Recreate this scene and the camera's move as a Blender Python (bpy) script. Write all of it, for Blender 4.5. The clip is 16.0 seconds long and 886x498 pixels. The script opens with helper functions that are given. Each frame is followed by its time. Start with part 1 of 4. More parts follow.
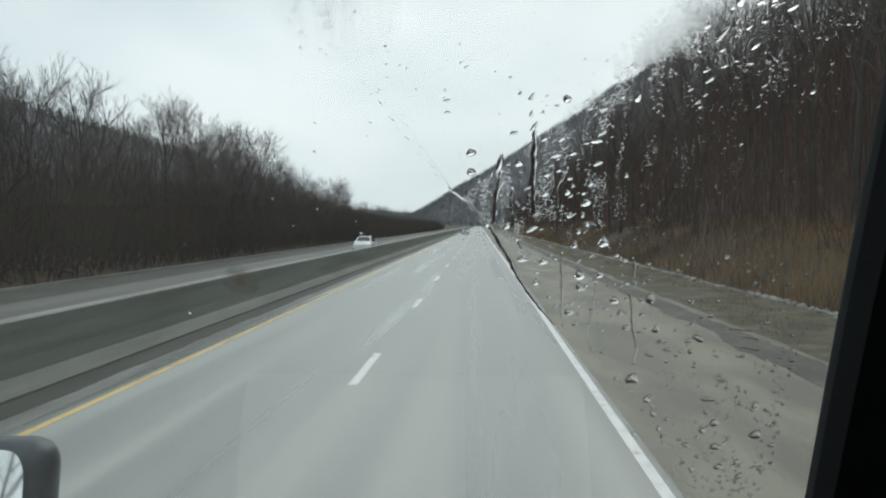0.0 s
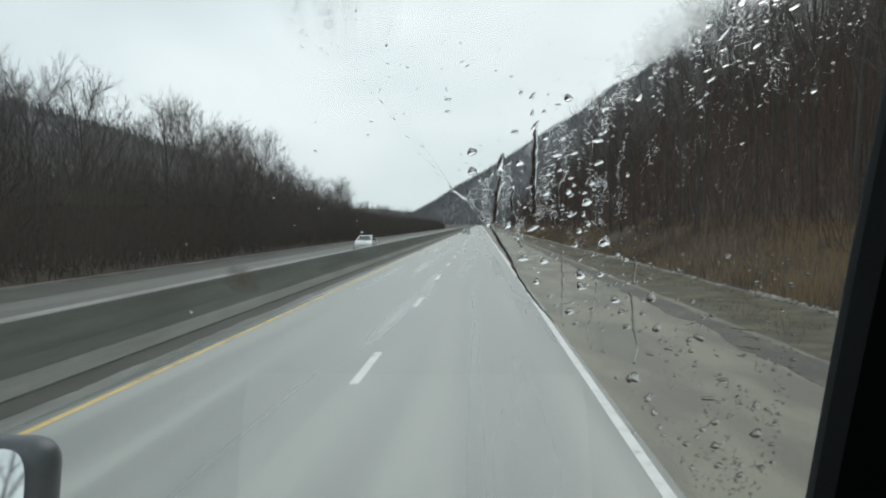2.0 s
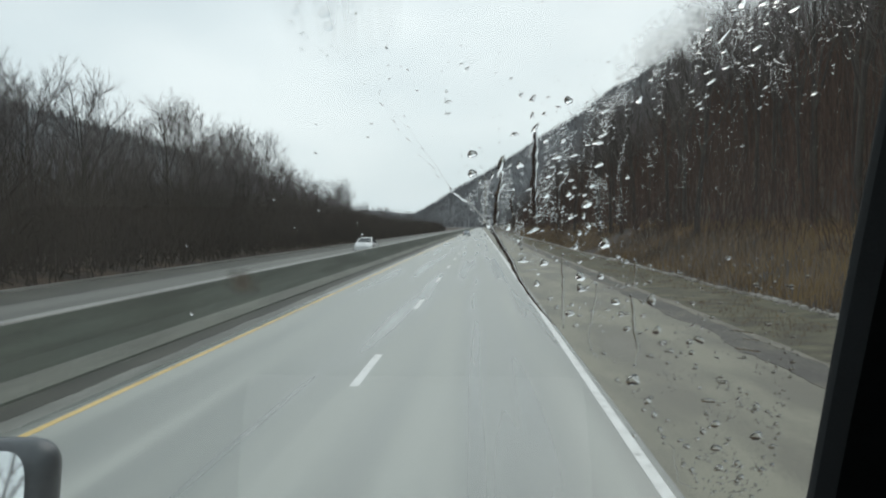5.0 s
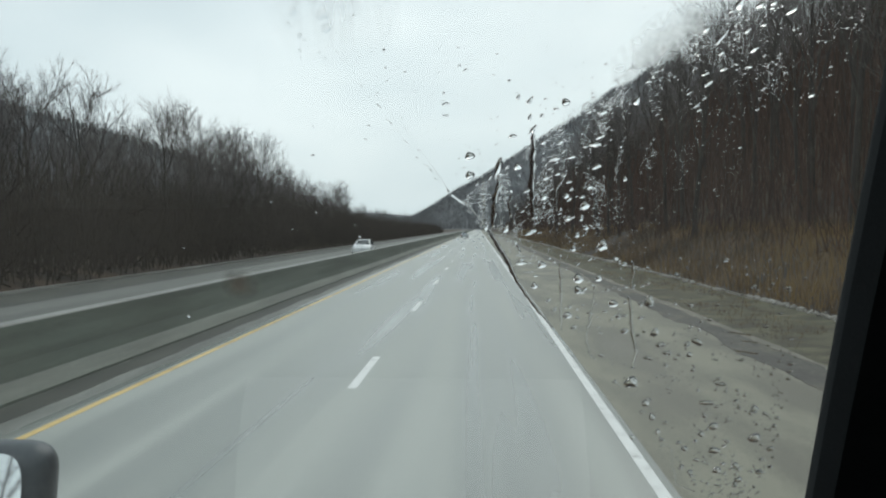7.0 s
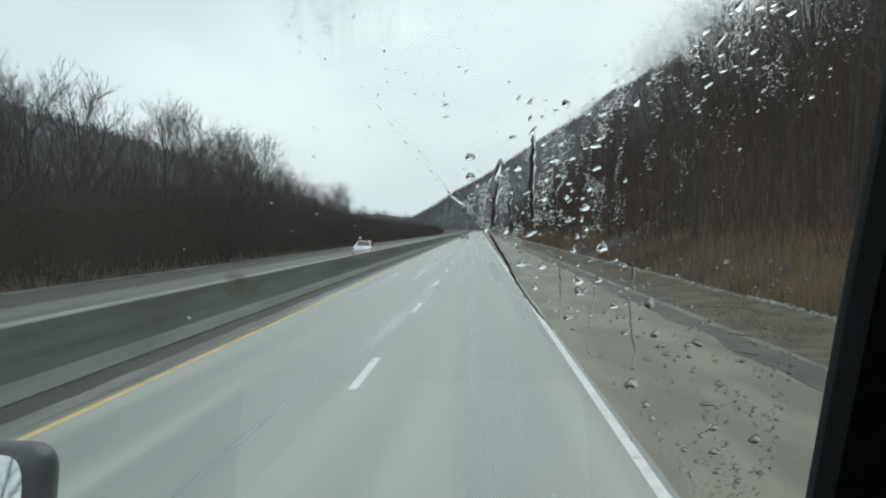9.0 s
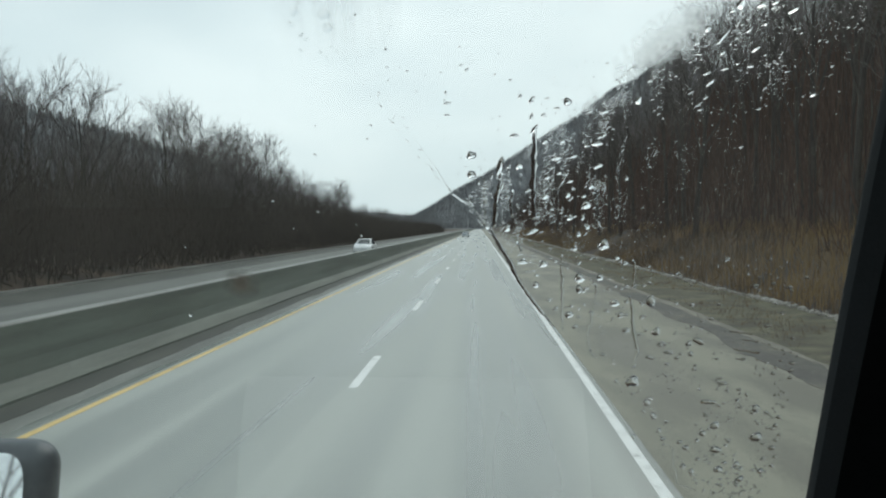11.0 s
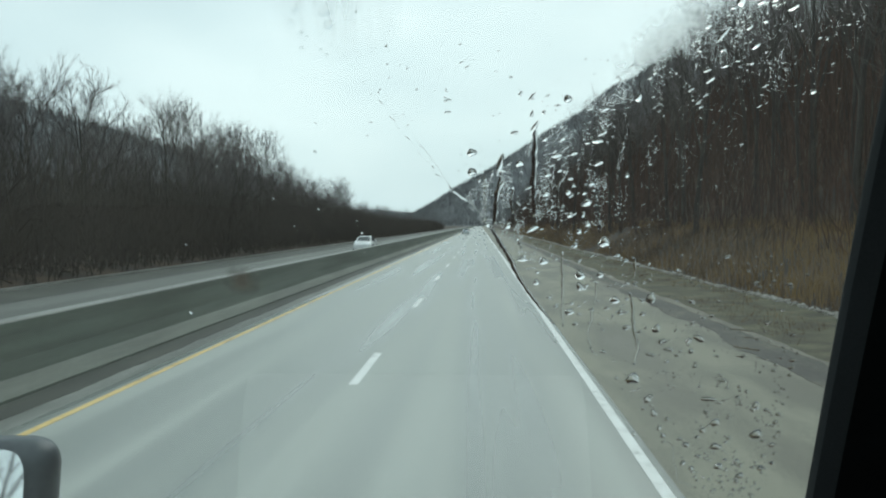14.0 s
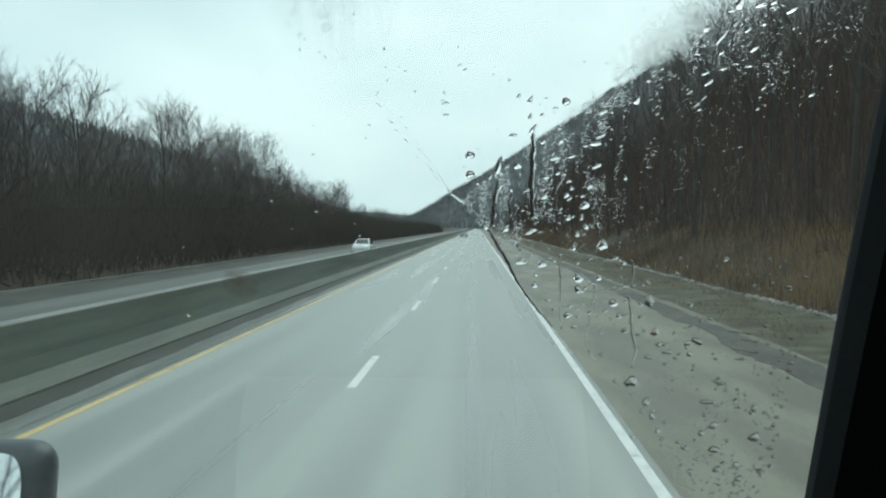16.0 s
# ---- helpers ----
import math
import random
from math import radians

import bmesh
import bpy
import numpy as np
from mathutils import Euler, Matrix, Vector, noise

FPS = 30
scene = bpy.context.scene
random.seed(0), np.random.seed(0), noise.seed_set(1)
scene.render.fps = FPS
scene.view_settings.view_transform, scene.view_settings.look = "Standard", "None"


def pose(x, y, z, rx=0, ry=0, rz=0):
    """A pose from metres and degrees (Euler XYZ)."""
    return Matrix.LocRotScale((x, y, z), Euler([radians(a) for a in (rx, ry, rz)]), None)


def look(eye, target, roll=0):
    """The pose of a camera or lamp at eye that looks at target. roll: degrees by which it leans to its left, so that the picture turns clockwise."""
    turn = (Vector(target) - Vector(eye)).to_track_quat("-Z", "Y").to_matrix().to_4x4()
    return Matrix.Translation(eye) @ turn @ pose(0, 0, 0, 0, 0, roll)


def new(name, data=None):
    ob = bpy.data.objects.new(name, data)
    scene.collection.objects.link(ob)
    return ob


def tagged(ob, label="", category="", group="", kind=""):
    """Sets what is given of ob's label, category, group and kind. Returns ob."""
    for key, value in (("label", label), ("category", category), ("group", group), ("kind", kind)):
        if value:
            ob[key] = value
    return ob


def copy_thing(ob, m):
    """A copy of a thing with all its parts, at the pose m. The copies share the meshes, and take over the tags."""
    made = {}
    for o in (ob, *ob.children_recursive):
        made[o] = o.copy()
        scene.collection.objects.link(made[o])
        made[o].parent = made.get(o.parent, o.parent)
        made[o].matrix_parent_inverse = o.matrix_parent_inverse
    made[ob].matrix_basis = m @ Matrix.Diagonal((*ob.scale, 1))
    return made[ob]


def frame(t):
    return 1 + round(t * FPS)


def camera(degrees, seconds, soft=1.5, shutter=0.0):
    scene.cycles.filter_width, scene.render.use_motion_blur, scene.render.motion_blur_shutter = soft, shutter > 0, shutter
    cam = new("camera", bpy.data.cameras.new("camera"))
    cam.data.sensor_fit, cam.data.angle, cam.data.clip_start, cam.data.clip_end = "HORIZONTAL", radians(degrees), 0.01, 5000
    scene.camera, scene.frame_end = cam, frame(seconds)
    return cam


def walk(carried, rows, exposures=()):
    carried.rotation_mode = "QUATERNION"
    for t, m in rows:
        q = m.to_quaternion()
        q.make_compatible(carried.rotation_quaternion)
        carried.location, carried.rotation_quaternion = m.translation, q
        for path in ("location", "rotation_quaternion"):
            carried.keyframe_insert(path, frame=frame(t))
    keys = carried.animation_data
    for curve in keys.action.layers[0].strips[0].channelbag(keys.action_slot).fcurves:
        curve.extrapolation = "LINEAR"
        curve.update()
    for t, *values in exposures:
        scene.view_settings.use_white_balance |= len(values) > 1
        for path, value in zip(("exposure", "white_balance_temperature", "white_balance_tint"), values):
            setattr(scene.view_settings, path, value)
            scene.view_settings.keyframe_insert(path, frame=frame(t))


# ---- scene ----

# ======================================================= camera and path
EYE_Z = 2.55
cam = camera(56.8, 16.0, soft=2.1)

# seconds, sideways swing and nod of the hand-held camera in degrees
SWAY = [
    (0.0, 0.04, -0.32), (0.5, 0.08, -0.36), (1.0, 0.10, -0.37), (1.5, 0.02, -0.30), (2.0, 0.10, -0.38),
    (2.5, 0.02, -0.17), (3.0, 0.04, -0.31), (3.5, 0.05, -0.34), (4.0, 0.11, -0.27), (5.2, 0.12, -0.23),
    (6.5, 0.12, -0.21), (7.0, -0.02, -0.09), (7.5, 0.10, -0.07), (8.0, 0.08, 0.01), (8.5, 0.06, 0.0),
    (9.0, 0.0, 0.0), (10.2, 0.03, -0.08), (11.5, 0.06, -0.15), (12.0, -0.08, -0.12), (12.5, 0.03, -0.07),
    (13.0, 0.04, -0.07), (13.5, 0.25, -0.09), (14.0, 0.06, -0.33), (14.5, -0.14, -0.30), (15.0, 0.0, -0.28),
    (15.5, -0.14, -0.20), (16.0, -0.06, -0.14),
]
walk(cam, [(t, pose(0.0004 * math.sin(3 * t), 0.0006 * math.sin(2.1 * t), EYE_Z, 88.62 + nod, 0, 2.53 + swing))
           for t, swing, nod in SWAY],
     exposures=[(0.0, 0.22, 6500, 10.0), (4.0, 0.22, 6500, 10.0), (9.0, 0.22, 6380, 6.0), (12.5, 0.25, 6300, 3.0), (16.0, 0.30, 6050, -6.0)])

# ======================================================= world and light
world = bpy.data.worlds.new("overcast_sky")
scene.world = world
world.use_nodes = True
wn, wl = world.node_tree.nodes, world.node_tree.links
wn.clear()
w_out = wn.new("ShaderNodeOutputWorld")
w_bg = wn.new("ShaderNodeBackground")
sky = wn.new("ShaderNodeTexSky")
sky.sky_type, sky.sun_disc = "NISHITA", False
sky.sun_elevation, sky.sun_rotation = radians(38), radians(25)
sky.dust_density, sky.air_density = 4.0, 1.0
w_co = wn.new("ShaderNodeTexCoord")
w_map = wn.new("ShaderNodeMapping")
w_map.inputs["Scale"].default_value = (1.2, 1.2, 3.4)
w_noise = wn.new("ShaderNodeTexNoise")
w_noise.inputs["Scale"].default_value, w_noise.inputs["Detail"].default_value = 1.7, 5.0
w_ramp = wn.new("ShaderNodeValToRGB")
w_ramp.color_ramp.elements[0].position, w_ramp.color_ramp.elements[1].position = 0.36, 0.66
w_ramp.color_ramp.elements[0].color = (6.3, 7.3, 7.7, 1)
w_ramp.color_ramp.elements[1].color = (8.3, 9.1, 9.3, 1)
w_mix = wn.new("ShaderNodeMix")
w_mix.data_type = "RGBA"
w_mix.inputs["Factor"].default_value = 0.93
wl.new(w_co.outputs["Generated"], w_map.inputs["Vector"])
wl.new(w_map.outputs["Vector"], w_noise.inputs["Vector"])
wl.new(w_noise.outputs["Fac"], w_ramp.inputs["Fac"])
wl.new(sky.outputs["Color"], w_mix.inputs["A"])
wl.new(w_ramp.outputs["Color"], w_mix.inputs["B"])
wl.new(w_mix.outputs["Result"], w_bg.inputs["Color"])
w_bg.inputs["Strength"].default_value = 0.1
wl.new(w_bg.outputs["Background"], w_out.inputs["Surface"])

sun_data = bpy.data.lights.new("sun", "SUN")
sun_data.energy, sun_data.angle, sun_data.color = 0.5, radians(40), (1.0, 0.97, 0.93)
sun = new("sun", sun_data)
sun.matrix_world = look((60, 120, 110), (0, 0, 0))


# ======================================================= materials
def material(name, colours, rough=0.7, scale=6.0, bump=0.2, fine=60.0, stretch=(1, 1, 1), metal=0.0,
             coords="Object", grain=0.35, spec=0.5, rough_var=0.1, island=0.0, lo=0.35, hi=0.65, detail=6.0):
    """Two-scale noise in colour and roughness, with fine relief."""
    m = bpy.data.materials.new(name)
    m.use_nodes = True
    n, l = m.node_tree.nodes, m.node_tree.links
    b = n["Principled BSDF"]
    co = n.new("ShaderNodeTexCoord")
    mp = n.new("ShaderNodeMapping")
    mp.inputs["Scale"].default_value = stretch
    l.new(co.outputs[coords], mp.inputs["Vector"])
    big = n.new("ShaderNodeTexNoise")
    big.inputs["Scale"].default_value, big.inputs["Detail"].default_value = scale, detail
    small = n.new("ShaderNodeTexNoise")
    small.inputs["Scale"].default_value, small.inputs["Detail"].default_value = fine, 3.0
    l.new(mp.outputs["Vector"], big.inputs["Vector"])
    l.new(mp.outputs["Vector"], small.inputs["Vector"])
    mix = n.new("ShaderNodeMath")
    mix.operation = "MULTIPLY_ADD"
    mix.inputs[1].default_value, mix.inputs[2].default_value = grain, -grain / 2
    l.new(small.outputs["Fac"], mix.inputs[0])
    add = n.new("ShaderNodeMath")
    l.new(big.outputs["Fac"], add.inputs[0])
    l.new(mix.outputs[0], add.inputs[1])
    src = add.outputs[0]
    if island:
        geo = n.new("ShaderNodeNewGeometry")
        isl = n.new("ShaderNodeMath")
        isl.operation = "MULTIPLY_ADD"
        isl.inputs[1].default_value, isl.inputs[2].default_value = island, -island / 2
        l.new(geo.outputs["Random Per Island"], isl.inputs[0])
        add2 = n.new("ShaderNodeMath")
        l.new(src, add2.inputs[0])
        l.new(isl.outputs[0], add2.inputs[1])
        src = add2.outputs[0]
    ramp = n.new("ShaderNodeValToRGB")
    els = ramp.color_ramp.elements
    while len(els) < len(colours):
        els.new(0.5)
    for i, c in enumerate(colours):
        els[i].position = lo + (hi - lo) * i / max(1, len(colours) - 1)
        els[i].color = (*c, 1)
    l.new(src, ramp.inputs["Fac"])
    l.new(ramp.outputs["Color"], b.inputs["Base Color"])
    rr = n.new("ShaderNodeMapRange")
    rr.inputs["From Min"].default_value, rr.inputs["From Max"].default_value = 0.3, 0.7
    rr.inputs["To Min"].default_value, rr.inputs["To Max"].default_value = max(0.02, rough - rough_var), min(1, rough + rough_var)
    l.new(big.outputs["Fac"], rr.inputs["Value"])
    l.new(rr.outputs["Result"], b.inputs["Roughness"])
    b.inputs["Metallic"].default_value = metal
    b.inputs["Specular IOR Level"].default_value = spec
    if bump:
        bp = n.new("ShaderNodeBump")
        bp.inputs["Strength"].default_value, bp.inputs["Distance"].default_value = bump, 0.01
        l.new(small.outputs["Fac"], bp.inputs["Height"])
        l.new(bp.outputs["Normal"], b.inputs["Normal"])
    return m


M_ROAD = material("wet_concrete_road", [(0.168, 0.182, 0.164), (0.246, 0.260, 0.237), (0.360, 0.375, 0.345)], 0.36, 1.31, 0.05, 60,
                  stretch=(0.9, 0.022, 1), spec=0.85, rough_var=0.2, lo=0.36, hi=0.64, detail=1.5, grain=0.10)
M_ROAD_FAR = material("worn_wet_asphalt", [(0.10, 0.105, 0.096), (0.145, 0.151, 0.138), (0.20, 0.207, 0.19)], 0.7, 1.6, 0.10, 90,
                      stretch=(0.9, 0.016, 1), rough_var=0.15)
M_SHOULDER = material("damp_asphalt_shoulder", [(0.125, 0.12, 0.092), (0.188, 0.181, 0.140), (0.255, 0.245, 0.190)], 0.65, 0.8, 0.3, 70,
                      stretch=(1, 0.25, 1), rough_var=0.12, lo=0.4, hi=0.6)
M_GUTTER = material("wet_dark_asphalt", [(0.045, 0.043, 0.038), (0.085, 0.081, 0.07), (0.15, 0.135, 0.105)], 0.72, 0.8, 0.5, 9,
                    stretch=(1, 0.55, 1), lo=0.38, hi=0.64)
M_GRIME = material("dark_wet_grime", [(0.040, 0.043, 0.037), (0.062, 0.066, 0.056), (0.095, 0.098, 0.083)], 0.7, 1.0, 0.4, 40, stretch=(1.2, 0.2, 1))
M_LIP = material("pale_gravel_lip", [(0.15, 0.14, 0.115), (0.215, 0.20, 0.165), (0.28, 0.26, 0.215)], 0.85, 1.6, 0.5, 20, stretch=(1, 0.4, 1))
M_EDGE = material("gritty_median_shoulder", [(0.12, 0.124, 0.112), (0.18, 0.185, 0.168), (0.25, 0.255, 0.232)], 0.65, 1.2, 0.4, 50,
                  stretch=(1.3, 0.2, 1))
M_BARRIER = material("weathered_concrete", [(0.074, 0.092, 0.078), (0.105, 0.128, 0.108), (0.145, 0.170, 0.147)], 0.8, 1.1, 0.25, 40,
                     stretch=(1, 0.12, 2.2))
# The barrier's concrete made lighter: sky light on its sloped foot, as colour.
M_FLARE = material("skylit_flare_concrete", [(0.112, 0.124, 0.106), (0.162, 0.176, 0.152), (0.225, 0.24, 0.21)], 0.75, 1.1, 0.25, 40, stretch=(1, 0.12, 2.2))
# Pale kerb concrete; on the barrier's top it paints in the sky's sheen.
M_CAP = material("wet_sheen_pale_concrete", [(0.135, 0.14, 0.127), (0.20, 0.205, 0.19), (0.275, 0.28, 0.26)], 0.45, 1.4, 0.15, 40, stretch=(1, 0.2, 1))
M_WHITE = material("worn_white_paint", [(0.32, 0.32, 0.31), (0.72, 0.72, 0.70), (0.82, 0.82, 0.80)], 0.5, 3.0, 0.2, 40, lo=0.26, hi=0.52)
M_YELLOW = material("worn_yellow_paint", [(0.34, 0.27, 0.15), (0.64, 0.44, 0.15), (0.74, 0.54, 0.22)], 0.5, 1.5, 0.2, 30, lo=0.3, hi=0.55)
M_LITTER = material("leaf_litter", [(0.026, 0.020, 0.015), (0.05, 0.036, 0.026), (0.095, 0.068, 0.045)], 0.95, 0.35, 0.5, 9)
M_VERGE = material("muddy_verge", [(0.060, 0.055, 0.036), (0.098, 0.090, 0.058), (0.145, 0.132, 0.088)], 0.9, 0.9, 0.6, 11, lo=0.38, hi=0.62)
M_GRAVEL = material("pale_gravel", [(0.20, 0.185, 0.16), (0.32, 0.30, 0.27), (0.42, 0.40, 0.36)], 0.9, 2.5, 0.5, 20)
# Paler and bluer than the near woods: distance haze put into the colour.
M_HILL = material("hazed_woods_far", [(0.078, 0.083, 0.091), (0.116, 0.122, 0.131), (0.162, 0.167, 0.175)], 1.0, 0.02, 0.0, 0.25)
M_BARK = material("wet_bark", [(0.020, 0.017, 0.015), (0.036, 0.031, 0.027), (0.065, 0.058, 0.05)], 0.85, 2.0, 0.4, 14, stretch=(1, 1, 0.3))
M_TWIG = material("bare_twigs", [(0.075, 0.066, 0.066), (0.115, 0.103, 0.103), (0.165, 0.149, 0.149)], 0.9, 0.6, 0.0, 5, island=0.2)
M_BRUSH = material("thicket_stems", [(0.026, 0.021, 0.017), (0.036, 0.029, 0.023), (0.050, 0.040, 0.031)], 0.95, 0.12, 0.0, 2, island=0.22)
M_SLOPE = material("slope_stems", [(0.030, 0.016, 0.011), (0.052, 0.028, 0.020), (0.085, 0.046, 0.032)], 0.95, 0.12, 0.0, 2, island=0.35)
M_GRASS = material("dead_grass", [(0.055, 0.033, 0.016), (0.125, 0.077, 0.033), (0.25, 0.165, 0.070)], 0.95, 0.12, 0.0, 2, island=0.35)
M_BLACK = material("black_trim", [(0.016, 0.018, 0.020), (0.026, 0.029, 0.032)], 0.75, 8, 0.0, 300, spec=0.2)
M_DASH = material("dark_dashboard_vinyl", [(0.02, 0.02, 0.021), (0.035, 0.035, 0.036)], 0.65, 8, 0.3, 250)
M_PAPER = material("pale_card", [(0.52, 0.52, 0.50), (0.62, 0.62, 0.60)], 0.9, 3, 0.1, 40)
M_PAINT = material("truck_paint", [(0.16, 0.17, 0.18), (0.22, 0.23, 0.24)], 0.3, 1.5, 0.05, 120)
M_HOUSING = material("grey_mirror_housing", [(0.045, 0.055, 0.065), (0.075, 0.09, 0.10)], 0.38, 9, 0.1, 80)
M_RUBBER = material("black_rubber", [(0.012, 0.012, 0.012), (0.024, 0.024, 0.024)], 0.75, 12, 0.3, 90)
M_STEEL = material("dull_steel", [(0.35, 0.36, 0.37), (0.5, 0.51, 0.52)], 0.35, 7, 0.05, 90, metal=0.9)
M_SILVER = material("silver_car_paint", [(0.42, 0.46, 0.49), (0.52, 0.56, 0.59)], 0.28, 1.2, 0.0, 200, metal=0.45)
M_CARWHITE = material("white_car_paint", [(0.68, 0.69, 0.69), (0.8, 0.81, 0.81)], 0.25, 1.2, 0.0, 200)
M_CARGLASS = material("tinted_car_glass", [(0.02, 0.028, 0.03), (0.035, 0.045, 0.048)], 0.06, 1.0, 0.0, 10, spec=0.8, rough_var=0.02)
M_TAIL = material("red_lamp_lens", [(0.42, 0.02, 0.02), (0.6, 0.035, 0.03)], 0.2, 5, 0.0, 60)
M_LAMP = material("clear_lamp_lens", [(0.6, 0.6, 0.58), (0.75, 0.75, 0.72)], 0.1, 5, 0.0, 60)
M_PLATE = material("pale_plate", [(0.4, 0.42, 0.42), (0.5, 0.52, 0.52)], 0.5, 20, 0.0, 90)
M_SIGN = material("bare_aluminium_sign", [(0.42, 0.43, 0.43), (0.55, 0.56, 0.56)], 0.5, 2, 0.05, 40, metal=0.5)

M_GLASS = bpy.data.materials.new("windscreen_glass")
M_GLASS.use_nodes = True
_n, _l = M_GLASS.node_tree.nodes, M_GLASS.node_tree.links
_n.clear()
_o = _n.new("ShaderNodeOutputMaterial")
_t = _n.new("ShaderNodeBsdfTransparent")
_t.inputs["Color"].default_value = (0.965, 0.985, 0.98, 1)
_g = _n.new("ShaderNodeBsdfGlossy")
_g.inputs["Roughness"].default_value = 0.03
_f = _n.new("ShaderNodeFresnel")
_f.inputs["IOR"].default_value = 1.8
_m = _n.new("ShaderNodeMixShader")
_l.new(_f.outputs[0], _m.inputs[0])
_l.new(_t.outputs[0], _m.inputs[1])
_l.new(_g.outputs[0], _m.inputs[2])
# Faint translucent veil added to the glass: lifts the darks, standing in for haze.
_d = _n.new("ShaderNodeBsdfTranslucent")
_d.inputs["Color"].default_value = (0.93, 0.84, 0.74, 1)
_c = _n.new("ShaderNodeTexCoord")
_s = _n.new("ShaderNodeTexNoise")
_s.inputs["Scale"].default_value, _s.inputs["Detail"].default_value = 7.0, 4.0
_l.new(_c.outputs["Object"], _s.inputs["Vector"])
_r = _n.new("ShaderNodeMapRange")
_r.inputs["From Min"].default_value, _r.inputs["From Max"].default_value = 0.3, 0.7
_r.inputs["To Min"].default_value, _r.inputs["To Max"].default_value = 0.015, 0.034
_l.new(_s.outputs["Fac"], _r.inputs["Value"])
_m2 = _n.new("ShaderNodeMixShader")
_l.new(_r.outputs["Result"], _m2.inputs[0])
_l.new(_m.outputs[0], _m2.inputs[1])
_l.new(_d.outputs[0], _m2.inputs[2])
_l.new(_m2.outputs[0], _o.inputs["Surface"])

M_WATER = bpy.data.materials.new("rain_water")
M_WATER.use_nodes = True
_b = M_WATER.node_tree.nodes["Principled BSDF"]
_b.inputs["Base Color"].default_value = (1, 1, 1, 1)
_b.inputs["Roughness"].default_value = 0.0
_b.inputs["IOR"].default_value = 1.33
_b.inputs["Transmission Weight"].default_value = 1.0



def mist_material(name, centre, reach, turn, grain, lowest, most, colour):
    """A thin scatter of droplets on glass: densest about a centre, thinning outwards in an uneven edge."""
    m = bpy.data.materials.new(name)
    m.use_nodes = True
    n, l = m.node_tree.nodes, m.node_tree.links
    n.clear()
    out = n.new("ShaderNodeOutputMaterial")
    clear = n.new("ShaderNodeBsdfTransparent")
    veil = n.new("ShaderNodeBsdfTranslucent")
    veil.inputs["Color"].default_value = (*colour, 1)
    co = n.new("ShaderNodeTexCoord")
    streak = n.new("ShaderNodeMapping")
    streak.inputs["Scale"].default_value = grain
    l.new(co.outputs["Object"], streak.inputs["Vector"])
    speck = n.new("ShaderNodeTexNoise")
    speck.inputs["Scale"].default_value, speck.inputs["Detail"].default_value = 1.0, 3.0
    l.new(streak.outputs["Vector"], speck.inputs["Vector"])
    spot = n.new("ShaderNodeMapping")
    spot.vector_type = "TEXTURE"
    spot.inputs["Location"].default_value = (*centre, 0)
    spot.inputs["Rotation"].default_value = (0, 0, radians(turn))
    spot.inputs["Scale"].default_value = (*reach, 1)
    l.new(co.outputs["Object"], spot.inputs["Vector"])
    fall = n.new("ShaderNodeTexGradient")
    fall.gradient_type = "SPHERICAL"
    l.new(spot.outputs["Vector"], fall.inputs["Vector"])
    both = n.new("ShaderNodeMath")
    both.operation = "MULTIPLY"
    l.new(speck.outputs["Fac"], both.inputs[0])
    l.new(fall.outputs["Fac"], both.inputs[1])
    amount = n.new("ShaderNodeMapRange")
    amount.inputs["From Min"].default_value, amount.inputs["From Max"].default_value = lowest, 0.5
    amount.inputs["To Min"].default_value, amount.inputs["To Max"].default_value = 0.0, most
    l.new(both.outputs[0], amount.inputs["Value"])
    mix = n.new("ShaderNodeMixShader")
    l.new(amount.outputs["Result"], mix.inputs[0])
    l.new(clear.outputs[0], mix.inputs[1])
    l.new(veil.outputs[0], mix.inputs[2])
    l.new(mix.outputs[0], out.inputs["Surface"])
    return m


M_MIST = mist_material("drizzle_mist", (-0.110, 0.196), (0.062, 0.056), 0, (120, 14, 1), 0.02, 0.30, (0.80, 0.84, 0.86))
M_SMEAR = mist_material("water_smear", (0.142, 0.164), (0.066, 0.026), 38, (90, 90, 1), 0.12, 0.9, (0.97, 0.98, 0.98))
M_SMUDGE = mist_material("brown_smudge", (-0.221, -0.059), (0.022, 0.020), -20, (70, 70, 1), 0.06, 0.8, (0.09, 0.075, 0.06))

M_MIRROR = bpy.data.materials.new("mirror_silver")
M_MIRROR.use_nodes = True
_b = M_MIRROR.node_tree.nodes["Principled BSDF"]
_b.inputs["Base Color"].default_value = (0.85, 0.87, 0.87, 1)
_b.inputs["Metallic"].default_value = 1.0
_b.inputs["Roughness"].default_value = 0.03


# ======================================================= mesh helpers
def empty(name, m=None):
    ob = new(name)
    ob.empty_display_size = 0.2
    if m is not None:
        ob.matrix_world = m
    return ob


def mesh_from(name, verts, faces, mat, smooth=False):
    me = bpy.data.meshes.new(name)
    me.from_pydata(verts, [], faces)
    for mm in (mat if isinstance(mat, (list, tuple)) else [mat]):
        me.materials.append(mm)
    if smooth:
        me.polygons.foreach_set("use_smooth", [True] * len(me.polygons))
    me.update()
    return me


def part(name, data, mat, parent, label="", smooth=False, m=None):
    """One mesh object under a thing. data: a bmesh or a finished mesh."""
    if isinstance(data, bmesh.types.BMesh):
        me = bpy.data.meshes.new(name)
        if len(data.faces) > 1:
            bmesh.ops.recalc_face_normals(data, faces=data.faces)
        data.to_mesh(me)
        data.free()
        me.materials.append(mat)
        if smooth:
            me.polygons.foreach_set("use_smooth", [True] * len(me.polygons))
    else:
        me = data
    ob = new(name, me)
    ob.parent = parent
    if m is not None:
        ob.matrix_basis = m
    if label:
        ob["label"] = label
    return ob


